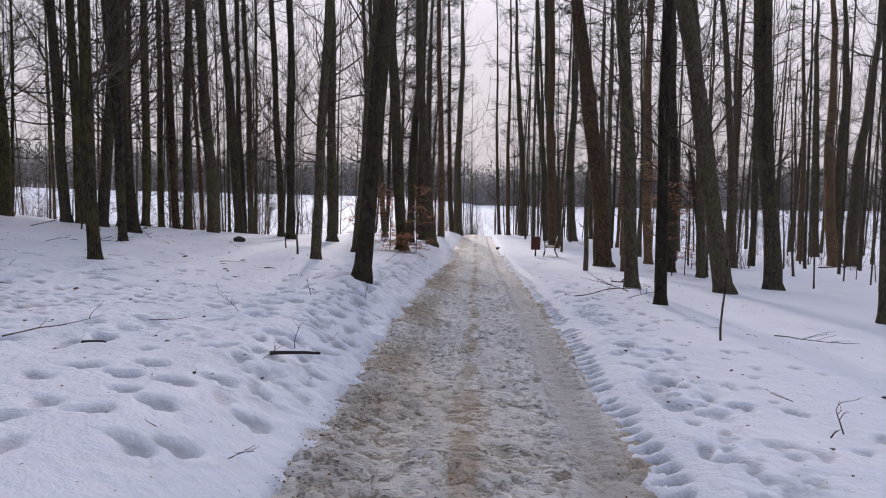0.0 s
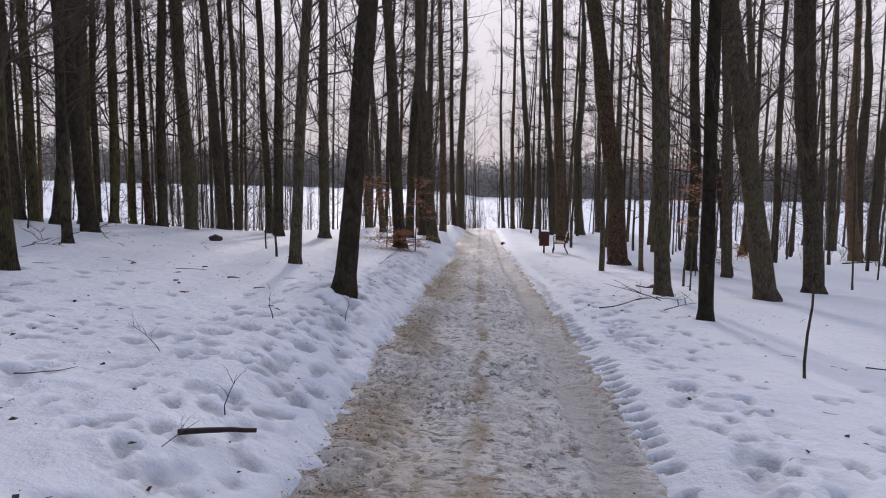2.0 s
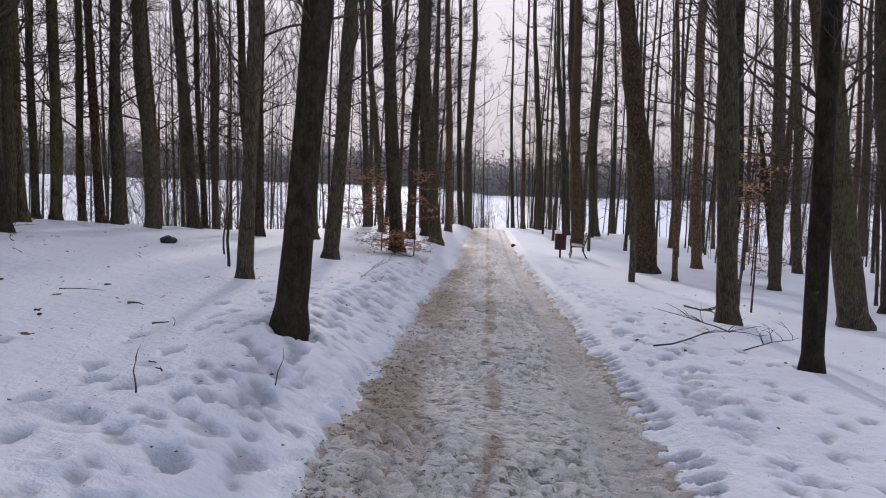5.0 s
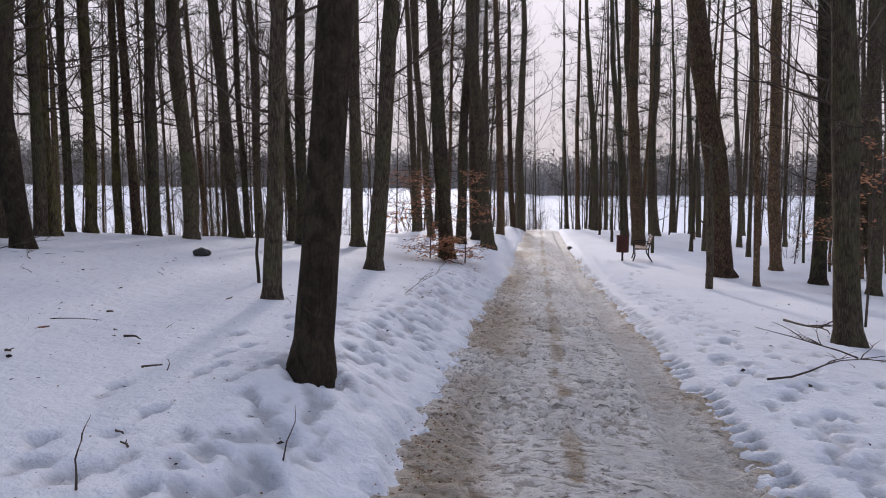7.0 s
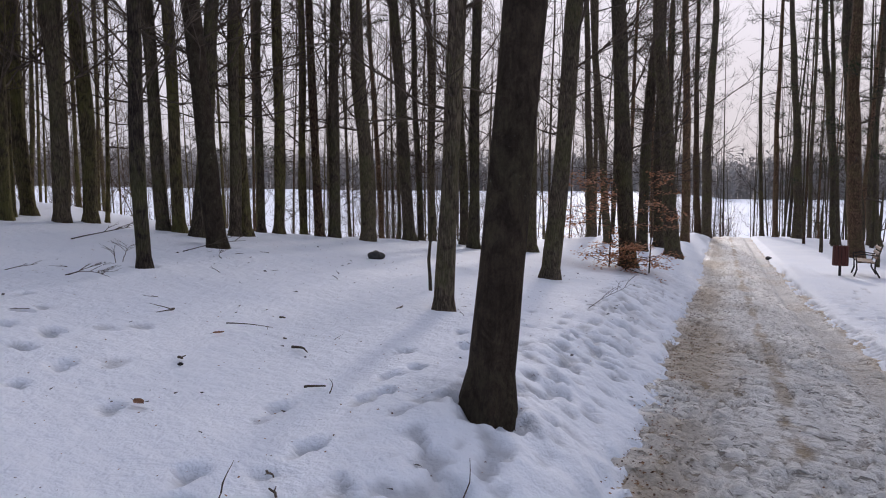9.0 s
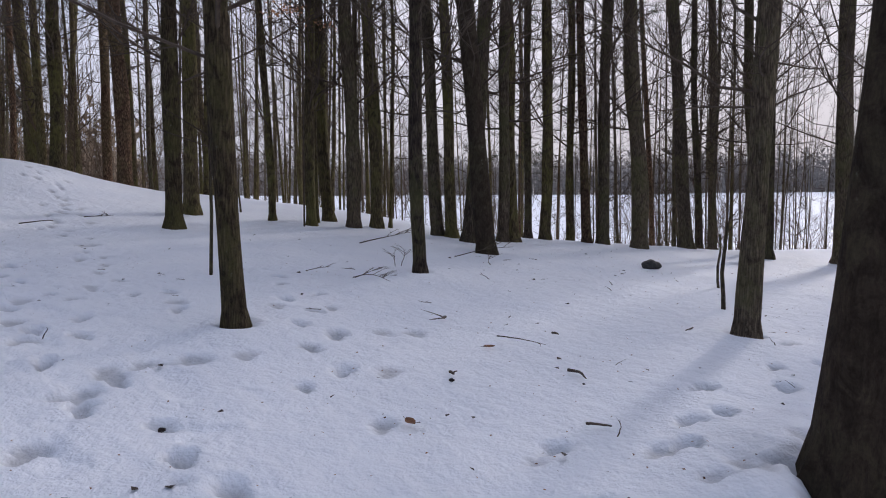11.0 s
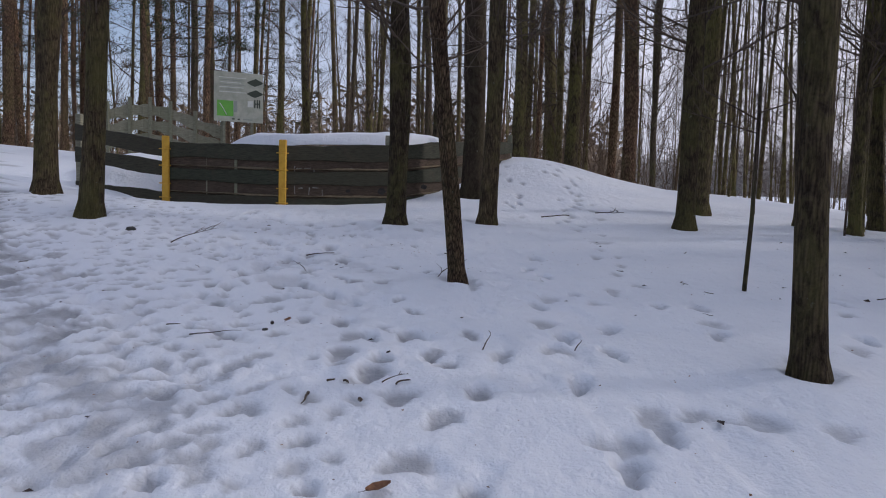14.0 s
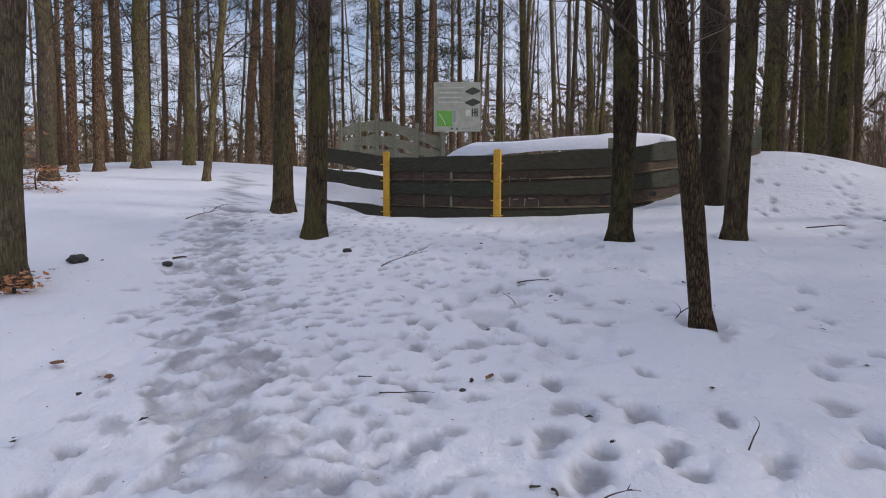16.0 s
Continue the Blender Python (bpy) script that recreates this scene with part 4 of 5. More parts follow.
def stand(name, label, count, area, dmin, dmax, talls, gap, seed, keep, kinds=("broad",), bark=BARK):
    """Many trees of the wood joined into one object."""
    rng = random.Random(seed)
    cos, loops, starts, slots, mats = [], [], [], [], [bark, TWIG, NEEDLES]
    nv = nl = made = tries = 0
    while made < count and tries < count * 40:
        tries += 1
        x, y = rng.uniform(area[0], area[1]), rng.uniform(area[2], area[3])
        if not keep(x, y) or abs(x) < 2.8 and y < 60 or any(math.hypot(x - a, y - b) < gap for a, b in PLACED):
            continue
        PLACED.append((x, y))
        made += 1
        d, tall = dmin + (dmax - dmin) * rng.random() ** 1.5, rng.uniform(*talls)
        trunk, crown = rng.choice(SLIM[rng.choice(kinds)])
        axis = Vector((rng.gauss(0, 0.035), rng.gauss(0, 0.035), 1)).normalized()
        m = Matrix.Translation((x, y, height(x, y))) @ Vector((0, 0, 1)).rotation_difference(axis).to_matrix().to_4x4() @ pose(0, 0, 0, 0, 0, rng.uniform(0, 360))
        wide = min(1.0, 0.40 + d * 1.9)
        for me, scale, first in ((trunk, (d, d, tall / TALL), 0), (crown, (wide, wide, tall / TALL), 1)):
            co, lo, st, sl = mesh_arrays(me)
            t = np.array(m @ Matrix.Diagonal((*scale, 1)))
            cos.append(co @ t[:3, :3].T + t[:3, 3])
            loops.append(lo + nv)
            starts.append(st + nl)
            slots.append(sl + first)
            nv, nl = nv + len(co), nl + len(lo)
    me = bpy.data.meshes.new(name)
    me.vertices.add(nv)
    me.vertices.foreach_set("co", np.concatenate(cos).ravel())
    me.loops.add(nl)
    me.loops.foreach_set("vertex_index", np.concatenate(loops).astype(np.int32))
    st = np.concatenate(starts).astype(np.int32)
    me.polygons.add(len(st))
    me.polygons.foreach_set("loop_start", st)
    me.polygons.foreach_set("material_index", np.concatenate(slots).astype(np.int32))
    me.update(calc_edges=True)
    for material in mats:
        me.materials.append(material)
    return tagged(new(name, me), label, "trees", kind="stuff")


stand("thin_stems_on_the_bank", "thin young bare stems along the break of the bank", 60, (-34, 0, 14, 60), 0.035, 0.09, (4, 10), 0.6, 31, lambda x, y: 0.8 < y - float(crest(x)) < 20)
stand("thin_stems_in_the_wood", "thin young bare stems between the older trees", 84, (5, 34, 18, 60), 0.04, 0.12, (5, 14), 0.6, 32, lambda x, y: x > 2.5 + 0.2 * y)
stand("thin_stems_behind_the_mound", "thin young bare stems crowding behind the mound", 42, (-38, -12.5, 13.8, 36), 0.03, 0.12, (6, 15), 0.7, 37, lambda x, y: True, ("mossy",), BARK_MOSSY)
stand("pines_by_the_fence", "dark pines with green needles behind the fence", 26, (-46, -21, -16, 0), 0.12, 0.26, (12, 18), 1.2, 38, lambda x, y: True, ("pine",), BARK_RED)
stand("deep_wood_trees", "bare trees standing close together deeper in the wood", 44, (-64, -21, -10, 17), 0.10, 0.30, (13, 21), 1.2, 33, lambda x, y: True, ("broad", "broad", "pine"), BARK_MOSSY)
stand("southern_wood_trees", "tall pines standing close together on the slope", 40, (-48, -13, -44, -6.5), 0.12, 0.34, (15, 21), 1.2, 34, lambda x, y: y < -6.5 + 0.2 * (x + 13), ("pine", "pine", "broad"), BARK_RED)
stand("thin_stems_by_the_crest", "slender bare stems standing close along the crest", 44, (-14.5, -4.6, 19, 42), 0.04, 0.11, (9, 16), 0.55, 41, lambda x, y: y - float(crest(x)) > -1.5 and -0.62 < (x + 1.8) / (y - 6.5) < -0.20)
stand("stems_at_the_path_end", "slender bare stems where the path leaves the wood", 70, (-7, 10, 53, 84), 0.05, 0.16, (8, 17), 0.7, 42, lambda x, y: True)
stand("thicket_past_the_mound", "slender bare stems crowding past the mound", 52, (-34, -15, 12.6, 22), 0.05, 0.14, (8, 16), 0.6, 43, lambda x, y: 0.42 < (y - 6) / (-2 - x) < 0.85, ("mossy",), BARK_MOSSY)
stand("wood_beside_the_path", "bare trees standing close together beside the path", 32, (9, 48, 24, 70), 0.12, 0.40, (15, 21), 1.4, 35, lambda x, y: x > 0.28 * y + 2)
# never in view: added to shade the path and close off light behind
stand("wood_behind", "bare trees standing behind the start of the path", 26, (-12, 30, -36, 8), 0.16, 0.38, (15, 21), 2.2, 36, lambda x, y: y < -5 or x > 6)


# ---- saplings and stakes ----
def sapling(x, y, h, d, lean_x=0.0, lean_y=0.0, twigs=5, seed=0, name="sapling", label="thin bare sapling stem standing in the snow"):
    rng = random.Random(seed)
    ob = tagged(new(name), label, "sapling" if name == "sapling" else "stake", "saplings of the wood" if name == "sapling" else "")
    ob.location = (x, y, height(x, y) - 0.05)
    pts = [(lean_x * h * u + 0.015 * math.sin(7 * u + seed), lean_y * h * u + 0.015 * math.cos(6 * u + seed), h * u) for u in (0, 0.2, 0.45, 0.7, 1.0)]
    v, f = [], []
    tube(v, f, pts, [d * 0.55, d * 0.5, d * 0.46, d * 0.40, d * (0.38 if not twigs else 0.15)], 8)
    mesh_object("stem", v, f, BARK, ob)
    if twigs:
        v, f, none = [], [], []
        for k in range(twigs):
            u = rng.uniform(0.35, 1.0)
            branch(v, f, none, rng, (lean_x * h * u, lean_y * h * u, h * u), rng.uniform(0, 6.28), rng.uniform(0.2, 0.8), h * rng.uniform(0.15, 0.3), d * 0.22, 1, 0)
        tagged(mesh_object("spray", v, f, TWIG, ob), kind="stuff")
    return ob


sapling(-3.8, 13.1, 0.95, 0.045, 0.02, 0, 0, 1, "stake", "short dark wooden stake stuck in the snow")
sapling(-4.5, 14.6, 0.75, 0.035, 0, 0, 0, 2, "stake", "short dark wooden stake stuck in the snow")
sapling(3.0, 7.75, 1.05, 0.028, 0.04, 0, 0, 3, "stake", "crooked grey stick standing upright in the snow")
sapling(-7.42, 9.22, 3.4, 0.036, 0.0, 0.012, 7, 5)
sapling(3.41, 19.61, 3.2, 0.15, -0.02, 0, 6, 6)
sapling(3.32, 37.0, 2.2, 0.14, 0, 0, 4, 7)
sapling(4.12, 30.6, 2.6, 0.12, 0.02, 0, 4, 8)
sapling(7.62, 33.5, 3.0, 0.12, 0, 0, 5, 9)
sapling(4.62, 16.3, 1.7, 0.055, 0.03, 0, 4, 10)
sapling(8.1, 22.5, 4.5, 0.24, -0.16, 0.02, 6, 11)
sapling(-8.4, 12.9, 1.2, 0.03, 0.03, 0, 3, 12)
sapling(-13.4, 12.3, 1.1, 0.04, -0.03, 0, 2, 13)


# ---- brushwood and leafy beeches ----
def brush_mesh(seed, tall, stems):
    rng = random.Random(seed)
    v, f, none = [], [], []
    for _ in range(stems):
        branch(v, f, none, rng, (rng.gauss(0, 0.25), rng.gauss(0, 0.25), -0.05), rng.uniform(0, 6.28), rng.uniform(0.9, 1.45), tall * rng.uniform(0.6, 1.0), 0.010, 0, 0, 0.1)
    me = bpy.data.meshes.new("brushwood")
    me.from_pydata(v, [], f)
    me.materials.append(TWIG_BROWN)
    return me


BRUSH = [brush_mesh(70 + k, 2.6, 6) for k in range(4)]


def brush_fill(count, area, seed, keep, smallest=0.6, largest=1.3):
    rng = random.Random(seed)
    made = 0
    while made < count:
        x, y = rng.uniform(area[0], area[1]), rng.uniform(area[2], area[3])
        if not keep(x, y):
            continue
        s = rng.uniform(smallest, largest)
        ob = tagged(new("bare_shrub", rng.choice(BRUSH)), "leafless brown shrub of thin upright twigs", "shrub", "shrubs of the undergrowth")
        ob.matrix_world = Matrix.Translation((x, y, height(x, y) - 0.05)) @ pose(0, 0, 0, 0, 0, rng.uniform(0, 360)) @ Matrix.Scale(s, 4)
        made += 1


brush_fill(95, (-58, -19.5, -12, 15), 51, lambda x, y: True, 0.7, 1.9)
brush_fill(60, (-30, 2, 16, 70), 52, lambda x, y: 5 < y - float(crest(x)) < 24, 0.6, 1.6)
brush_fill(50, (9, 44, 24, 64), 53, lambda x, y: x > 0.3 * y)
brush_fill(24, (-40, -15, -34, -9), 54, lambda x, y: y < -8)


def leafy_beech(x, y, seed, sprays, tall, reach, low=0.0, dense=26, heading=None, label="young beech keeping its curled orange-brown dead leaves"):
    """Thin stems with flat sprays of dead leaves."""
    rng = random.Random(seed)
    ob = tagged(new("beech_bush"), label, "bush", "leafy young beeches")
    ob.location = (x, y, height(x, y) - 0.04)
    v, f, lv, lf = [], [], [], []
    for k in range(sprays):
        a = rng.uniform(0, 6.283) if heading is None else rng.gauss(heading, 0.9)
        h0 = low + (tall - low) * (k + rng.random()) / sprays
        e = rng.uniform(-0.15, 0.3)
        length = reach * rng.uniform(0.5, 1.0) * (1.1 - 0.5 * h0 / max(tall, 0.1))
        p, pts = Vector((rng.gauss(0, 0.06), rng.gauss(0, 0.06), h0)), []
        for _ in range(6):
            pts.append(tuple(p))
            a += rng.gauss(0, 0.2)
            e += rng.gauss(-0.02, 0.12)
            p = p + Vector((math.cos(a) * math.cos(e), math.sin(a) * math.cos(e), math.sin(e))) * length / 6
        tube(v, f, pts, [0.010, 0.009, 0.007, 0.006, 0.004, 0.003], 4, cap=False)
        for _ in range(int(dense * 1.5)):
            i = rng.randrange(1, 6)
            q = Vector(pts[i]) + Vector((rng.gauss(0, 0.10), rng.gauss(0, 0.10), rng.gauss(-0.01, 0.035)))
            b = rng.uniform(0, 6.283)
            t = Vector((math.cos(b), math.sin(b), rng.uniform(-0.7, 0.2))).normalized() * rng.uniform(0.06, 0.10)
            s = t.cross(Vector((0, 0, 1))).normalized() * 0.030
            n = len(lv)
            drop = Vector((0, 0, -0.010))
            lv.extend([tuple(q), tuple(q + 0.5 * t + s + drop), tuple(q + t), tuple(q + 0.5 * t - s + drop)])
            lf.extend([(n, n + 1, n + 2), (n, n + 2, n + 3)])
    tube(v, f, [(0, 0, -0.05), (0.03, 0.01, tall * 0.5), (0.0, 0.05, tall)], [0.018, 0.013, 0.005], 6)
    tagged(mesh_object("stem", v, f, TWIG, ob), kind="stuff")
    tagged(mesh_object("foliage", lv, lf, DEAD_LEAF, ob, smooth=False), "curled orange-brown dead beech leaves", kind="stuff")
    return ob


leafy_beech(-2.9, 20.9, 61, 16, 2.3, 2.6, 0.9, 40, 2.9)
leafy_beech(-2.0, 20.7, 62, 10, 2.3, 1.1, 0.9, 24, 0.2)
leafy_beech(-2.5, 20.6, 63, 18, 0.6, 1.9, 0.05, 44)
leafy_beech(-5.7, 29.6, 64, 8, 0.9, 1.0, 0.1, 26)
leafy_beech(6.4, 20.8, 65, 10, 3.2, 1.3, 1.2, 20)
leafy_beech(7.3, 22.3, 66, 10, 3.0, 1.4, 0.9, 20)
leafy_beech(8.6, 25.5, 67, 9, 0.8, 1.5, 0.2, 26)
leafy_beech(11.3, 30.0, 68, 9, 0.9, 1.5, 0.2, 26)
leafy_beech(4.4, 15.2, 69, 8, 3.0, 0.9, 1.6, 14)
leafy_beech(-11.7, -4.7, 70, 9, 0.5, 1.1, 0.05, 26)
leafy_beech(-11.0, 12.4, 73, 16, 6.4, 1.7, 3.6, 22, label="slender beech keeping brown dead leaves high in its crown")
leafy_beech(-7.05, 0.95, 71, 3, 1.5, 0.4, 1.1, 12)
leafy_beech(-6.75, 1.35, 72, 3, 0.22, 0.35, 0.06, 12)


# ---- litter bin and bench ----
def litter_bin(x, y):
    ob = tagged(new("litter_bin"), "red-brown slatted wooden litter bin on a short post", "litter bin")
    ob.location = (x, y, height(x, y))
    bm = bmesh.new()
    bmesh.ops.create_cone(bm, cap_ends=True, segments=10, radius1=0.035, radius2=0.035, depth=0.42)
    bmesh.ops.translate(bm, verts=bm.verts, vec=(0, 0, 0.15))
    part("post", bm, IRON, ob, "black iron post")
    bm = bmesh.new()
    bmesh.ops.create_cone(bm, cap_ends=True, segments=20, radius1=0.155, radius2=0.165, depth=0.50)
    top = [face for face in bm.faces if face.normal.z > 0.9]
    bmesh.ops.inset_region(bm, faces=top, thickness=0.015)
    bmesh.ops.translate(bm, verts=top[0].verts, vec=(0, 0, -0.40))
    bmesh.ops.translate(bm, verts=bm.verts, vec=(0, 0, 0.56))
    part("liner", bm, IRON, ob, "dark metal liner")
    slat = None
    for k in range(14):
        a = 2 * math.pi * k / 14
        if slat is None:
            slat = part("slat", box_bm((0.070, 0.022, 0.56), bevel=0.005), BIN_RED, ob)
            s = slat
        else:
            s = new("slat", slat.data)
            s.parent = ob
        s.matrix_local = Matrix.Translation((0.185 * math.cos(a), 0.185 * math.sin(a), 0.58)) @ pose(0, 0, 0, 0, 0, math.degrees(a) + 90)


def bench(x, y, turn):
    ob = tagged(new("park_bench"), "slatted wooden park bench on curved black iron legs", "bench")
    ob.matrix_world = pose(x, y, height(x, y), 0, 0, turn)
    for name, dy, dz, tilt in [("seat_slat", 0.05 + 0.105 * k, 0.44 - 0.008 * k, 4) for k in range(4)] + [("back_slat", 0.45 + 0.035 * k, 0.55 + 0.125 * k, 74) for k in range(3)]:
        s = part(name, box_bm((1.45, 0.085, 0.035), bevel=0.006), BENCH_WOOD, ob)
        s.matrix_local = Matrix.Translation((0, dy, dz)) @ pose(0, 0, 0, tilt, 0, 0)
    for side in (-0.55, 0.55):
        v, f = [], []
        tube(v, f, [(side, -0.06, 0), (side, 0.0, 0.20), (side, -0.01, 0.40), (side, 0.20, 0.42), (side, 0.42, 0.42), (side, 0.50, 0.65), (side, 0.56, 0.88)], [0.022] * 7, 8)
        mesh_object("leg_frame", v, f, IRON, ob)
        v, f = [], []
        tube(v, f, [(side, 0.42, 0.42), (side, 0.42, 0.22), (side, 0.54, 0.0)], [0.022] * 3, 8)
        mesh_object("rear_leg", v, f, IRON, ob)
        v, f = [], []
        tube(v, f, [(side, -0.01, 0.41), (side, -0.04, 0.60), (side, 0.15, 0.64), (side, 0.47, 0.60)], [0.016] * 4, 8)
        mesh_object("armrest", v, f, IRON, ob)


litter_bin(2.52, 26.8)
bench(2.98, 27.35, -96)


# ---- the plank enclosure ----
FRONT = [(-13.35, 0.30), (-12.92, 2.05), (-12.65, 4.07), (-13.08, 5.75), (-14.55, 6.85), (-17.0, 8.30)]
FOOT = [1.56, 1.44, 1.40, 1.42, 1.56, 2.0]
TOP = [2.80, 2.50, 2.47, 2.56, 2.80, 3.05]
fence_rng = random.Random(12)


def plank(name, a, b, low_a, low_b, high_a, high_b, thick, material, parent, sag=0.012, out=0.0):
    """An uneven board between two posts; a and b in the plan, with its lower and upper edge at each end."""
    dx, dy = b[0] - a[0], b[1] - a[1]
    long = math.hypot(dx, dy)
    nx, ny = dy / long, -dx / long
    bm = bmesh.new()
    rows = []
    n = 14
    for k in range(n + 1):
        u = k / n
        x, y = a[0] + dx * u, a[1] + dy * u
        wave = sag * math.sin(3.1 * u * 2 + fence_rng.uniform(-0.3, 0.3)) + fence_rng.uniform(-0.006, 0.006)
        low = low_a + (low_b - low_a) * u + wave
        high = high_a + (high_b - high_a) * u - wave * 0.7 + fence_rng.uniform(-0.005, 0.005)
        o = out + fence_rng.uniform(-0.004, 0.004)
        rows.append([bm.verts.new((x + nx * (o + s), y + ny * (o + s), z)) for s, z in ((0, low), (thick, low + 0.006), (thick, high - 0.006), (0, high))])
    for p, q in zip(rows[:-1], rows[1:]):
        for k in range(4):
            bm.faces.new((p[k], p[(k + 1) % 4], q[(k + 1) % 4], q[k]))
    bm.faces.new(rows[0][::-1])
    bm.faces.new(rows[-1])
    bmesh.ops.recalc_face_normals(bm, faces=bm.faces)
    return part(name, bm, material, parent)


def enclosure():
    ob = tagged(new("plank_fence"), "weathered dark green plank fence with yellow posts round a snowy pit", "fence")
    for k in range(len(FRONT) - 1):
        a, b = FRONT[k], FRONT[k + 1]
        fa, fb, ta, tb = FOOT[k], FOOT[k + 1], TOP[k], TOP[k + 1]
        at = lambda u: (fa + (ta - fa) * u, fb + (tb - fb) * u)
        rows = [(-0.04, 0.20, 0), (0.40, 0.60, 0), (0.76, 1.0, 0)]
        for lo, hi, _ in rows:
            if k == 0 and lo == 0.40:
                lo, hi = 0.46, 0.68
            plank("plank", a, b, at(lo)[0], at(lo)[1], at(hi)[0], at(hi)[1], 0.045, PLANK, ob, 0.014, 0.02)
        if k:
            for lo, hi in ((0.17, 0.45), (0.56, 0.80)):
                plank("board", a, b, at(lo)[0], at(lo)[1], at(hi)[0], at(hi)[1], 0.03, PLANK_BROWN, ob, 0.006, -0.02)
    for k in range(1, len(FRONT) - 1):
        a, b = FRONT[k], FRONT[k + 1]
        for u in (0.215, 0.625):
            la, lb = FOOT[k] + (TOP[k] - FOOT[k]) * u, FOOT[k + 1] + (TOP[k + 1] - FOOT[k + 1]) * u
            plank("rail", a, b, la, lb, la + 0.026, lb + 0.026, 0.03, RAIL, ob, 0.008, 0.016)
    for k in (1, 2):
        x, y = FRONT[k][0] + 0.085, FRONT[k][1]
        post = part("post", box_bm((0.05, 0.12, TOP[k] - FOOT[k] + 0.16), (0, 0, 0), 0.012, 0.003, 4, fence_rng), YELLOW, ob, "yellow painted wooden post")
        post.location = (x, y, (TOP[k] + FOOT[k]) / 2 + 0.01)
        for h in (0.12, 0.34, 0.62, 0.88):
            v, f = [], []
            tube(v, f, [(0.045, -0.10, 0), (0.05, 0.10, 0)], [0.009, 0.009], 6)
            bolt = mesh_object("bracket", v, f, YELLOW, ob, "yellow painted bracket rod")
            bolt.location = (x - 0.015, y, FOOT[k] + h * (TOP[k] - FOOT[k]))
    # worn-out holes in the lower boards: flat black discs paint their shade
    (ax, ay), (bx, by) = FRONT[2], FRONT[3]
    long = math.hypot(bx - ax, by - ay)
    for along, z, r in ((1.05, 1.76, 0.028), (1.62, 1.77, 0.055), (2.37, 1.87, 0.045)):
        dx, dy = (bx - ax) / long, (by - ay) / long
        v = [(0.07 * dy, -0.07 * dx, 0)]
        for k in range(14):
            c = r * (1 + 0.2 * fence_rng.uniform(-1, 1))
            u, h = c * 1.35 * math.cos(k * 0.4488), c * math.sin(k * 0.4488)
            v.append((u * dx + 0.069 * dy, u * dy - 0.069 * dx, h))
        f = [(0, 1 + k, 1 + (k + 1) % 14) for k in range(14)]
        hole = mesh_object("hole_shade", v, f, IRON, ob, "dark disc painted as the shade inside a knot hole")
        hole.location = (ax + dx * along, ay + dy * along, z)
    # faded chalk strokes on the middle boards
    (ax, ay), (bx, by) = FRONT[2], FRONT[3]
    long = math.hypot(bx - ax, by - ay)
    dx, dy = (bx - ax) / long, (by - ay) / long
    for along, z, w, h in ((0.16, 2.10, 0.02, 0.09), (0.24, 2.10, 0.09, 0.02), (0.38, 2.11, 0.10, 0.02), (0.48, 2.08, 0.02, 0.07), (0.17, 1.75, 0.02, 0.14), (0.27, 1.78, 0.08, 0.02), (0.40, 1.74, 0.02, 0.12), (0.52, 1.79, 0.11, 0.02), (0.62, 1.72, 0.02, 0.10), (1.10, 2.13, 0.12, 0.018)):
        v, f = [], []
        n = 5
        for k in range(n + 1):
            u, wob = k / n - 0.5, fence_rng.uniform(-0.006, 0.006)
            if w > h:
                v.extend([(u * w, 0, wob), (u * w, 0, wob + h * fence_rng.uniform(0.4, 1.0))])
            else:
                v.extend([(wob, 0, u * h), (wob + w * fence_rng.uniform(0.4, 1.0), 0, u * h)])
        f = [(2 * k, 2 * k + 1, 2 * k + 3, 2 * k + 2) for k in range(n)]
        mark = mesh_object("chalk_mark", v, f, CHALK, ob, "faded white chalk stroke")
        mark.matrix_local = pose(ax + dx * along + 0.0155 * dy, ay + dy * along - 0.0155 * dx, z, 0, 0, math.degrees(math.atan2(dy, dx)))
    for k in (0, 3, 4, 5):
        post = part("post", box_bm((0.10, 0.10, TOP[k] - FOOT[k] + 0.35), (0, 0, 0), 0.012, 0.004, 4, fence_rng), PLANK_GREY, ob, "grey wooden post")
        post.location = (FRONT[k][0] - 0.06, FRONT[k][1], (TOP[k] + FOOT[k]) / 2)
    for x, y in ((-13.0, 2.75), (-12.92, 3.25)):
        post = part("slim_post", box_bm((0.05, 0.05, 0.95), (0, 0, 0), 0.006), PLANK_GREY, ob, "pale wooden batten")
        post.location = (x + 0.16, y, 1.90)
    return ob


def back_fence():
    ob = tagged(new("back_fence"), "bleached grey wooden ramp fence with sagging planks", "fence")
    posts = [(-16.55, -0.80), (-16.75, -0.40), (-17.0, -0.05), (-17.15, 0.35), (-17.35, 0.85), (-17.6, 1.40)]
    tops = [3.52, 3.66, 3.70, 3.64, 3.46, 3.28]
    for k, (x, y) in enumerate(posts):
        g = height(x, y)
        post = part("post", box_bm((0.07, 0.07, tops[k] - g + 0.25), bevel=0.008, wobble=0.004, cuts=3, rng=fence_rng), PLANK_GREY, ob)
        post.location = (x + 0.05, y, (tops[k] + g) / 2)
    for k in range(len(posts) - 1):
        for lo in (0.28, 0.62, 0.94):
            plank("plank", posts[k], posts[k + 1], tops[k] - lo - 0.02, tops[k + 1] - lo - 0.02, tops[k] - lo + 0.24, tops[k + 1] - lo + 0.24, 0.03, PLANK_GREY, ob, 0.03)
    return ob


enclosure()
back_fence()


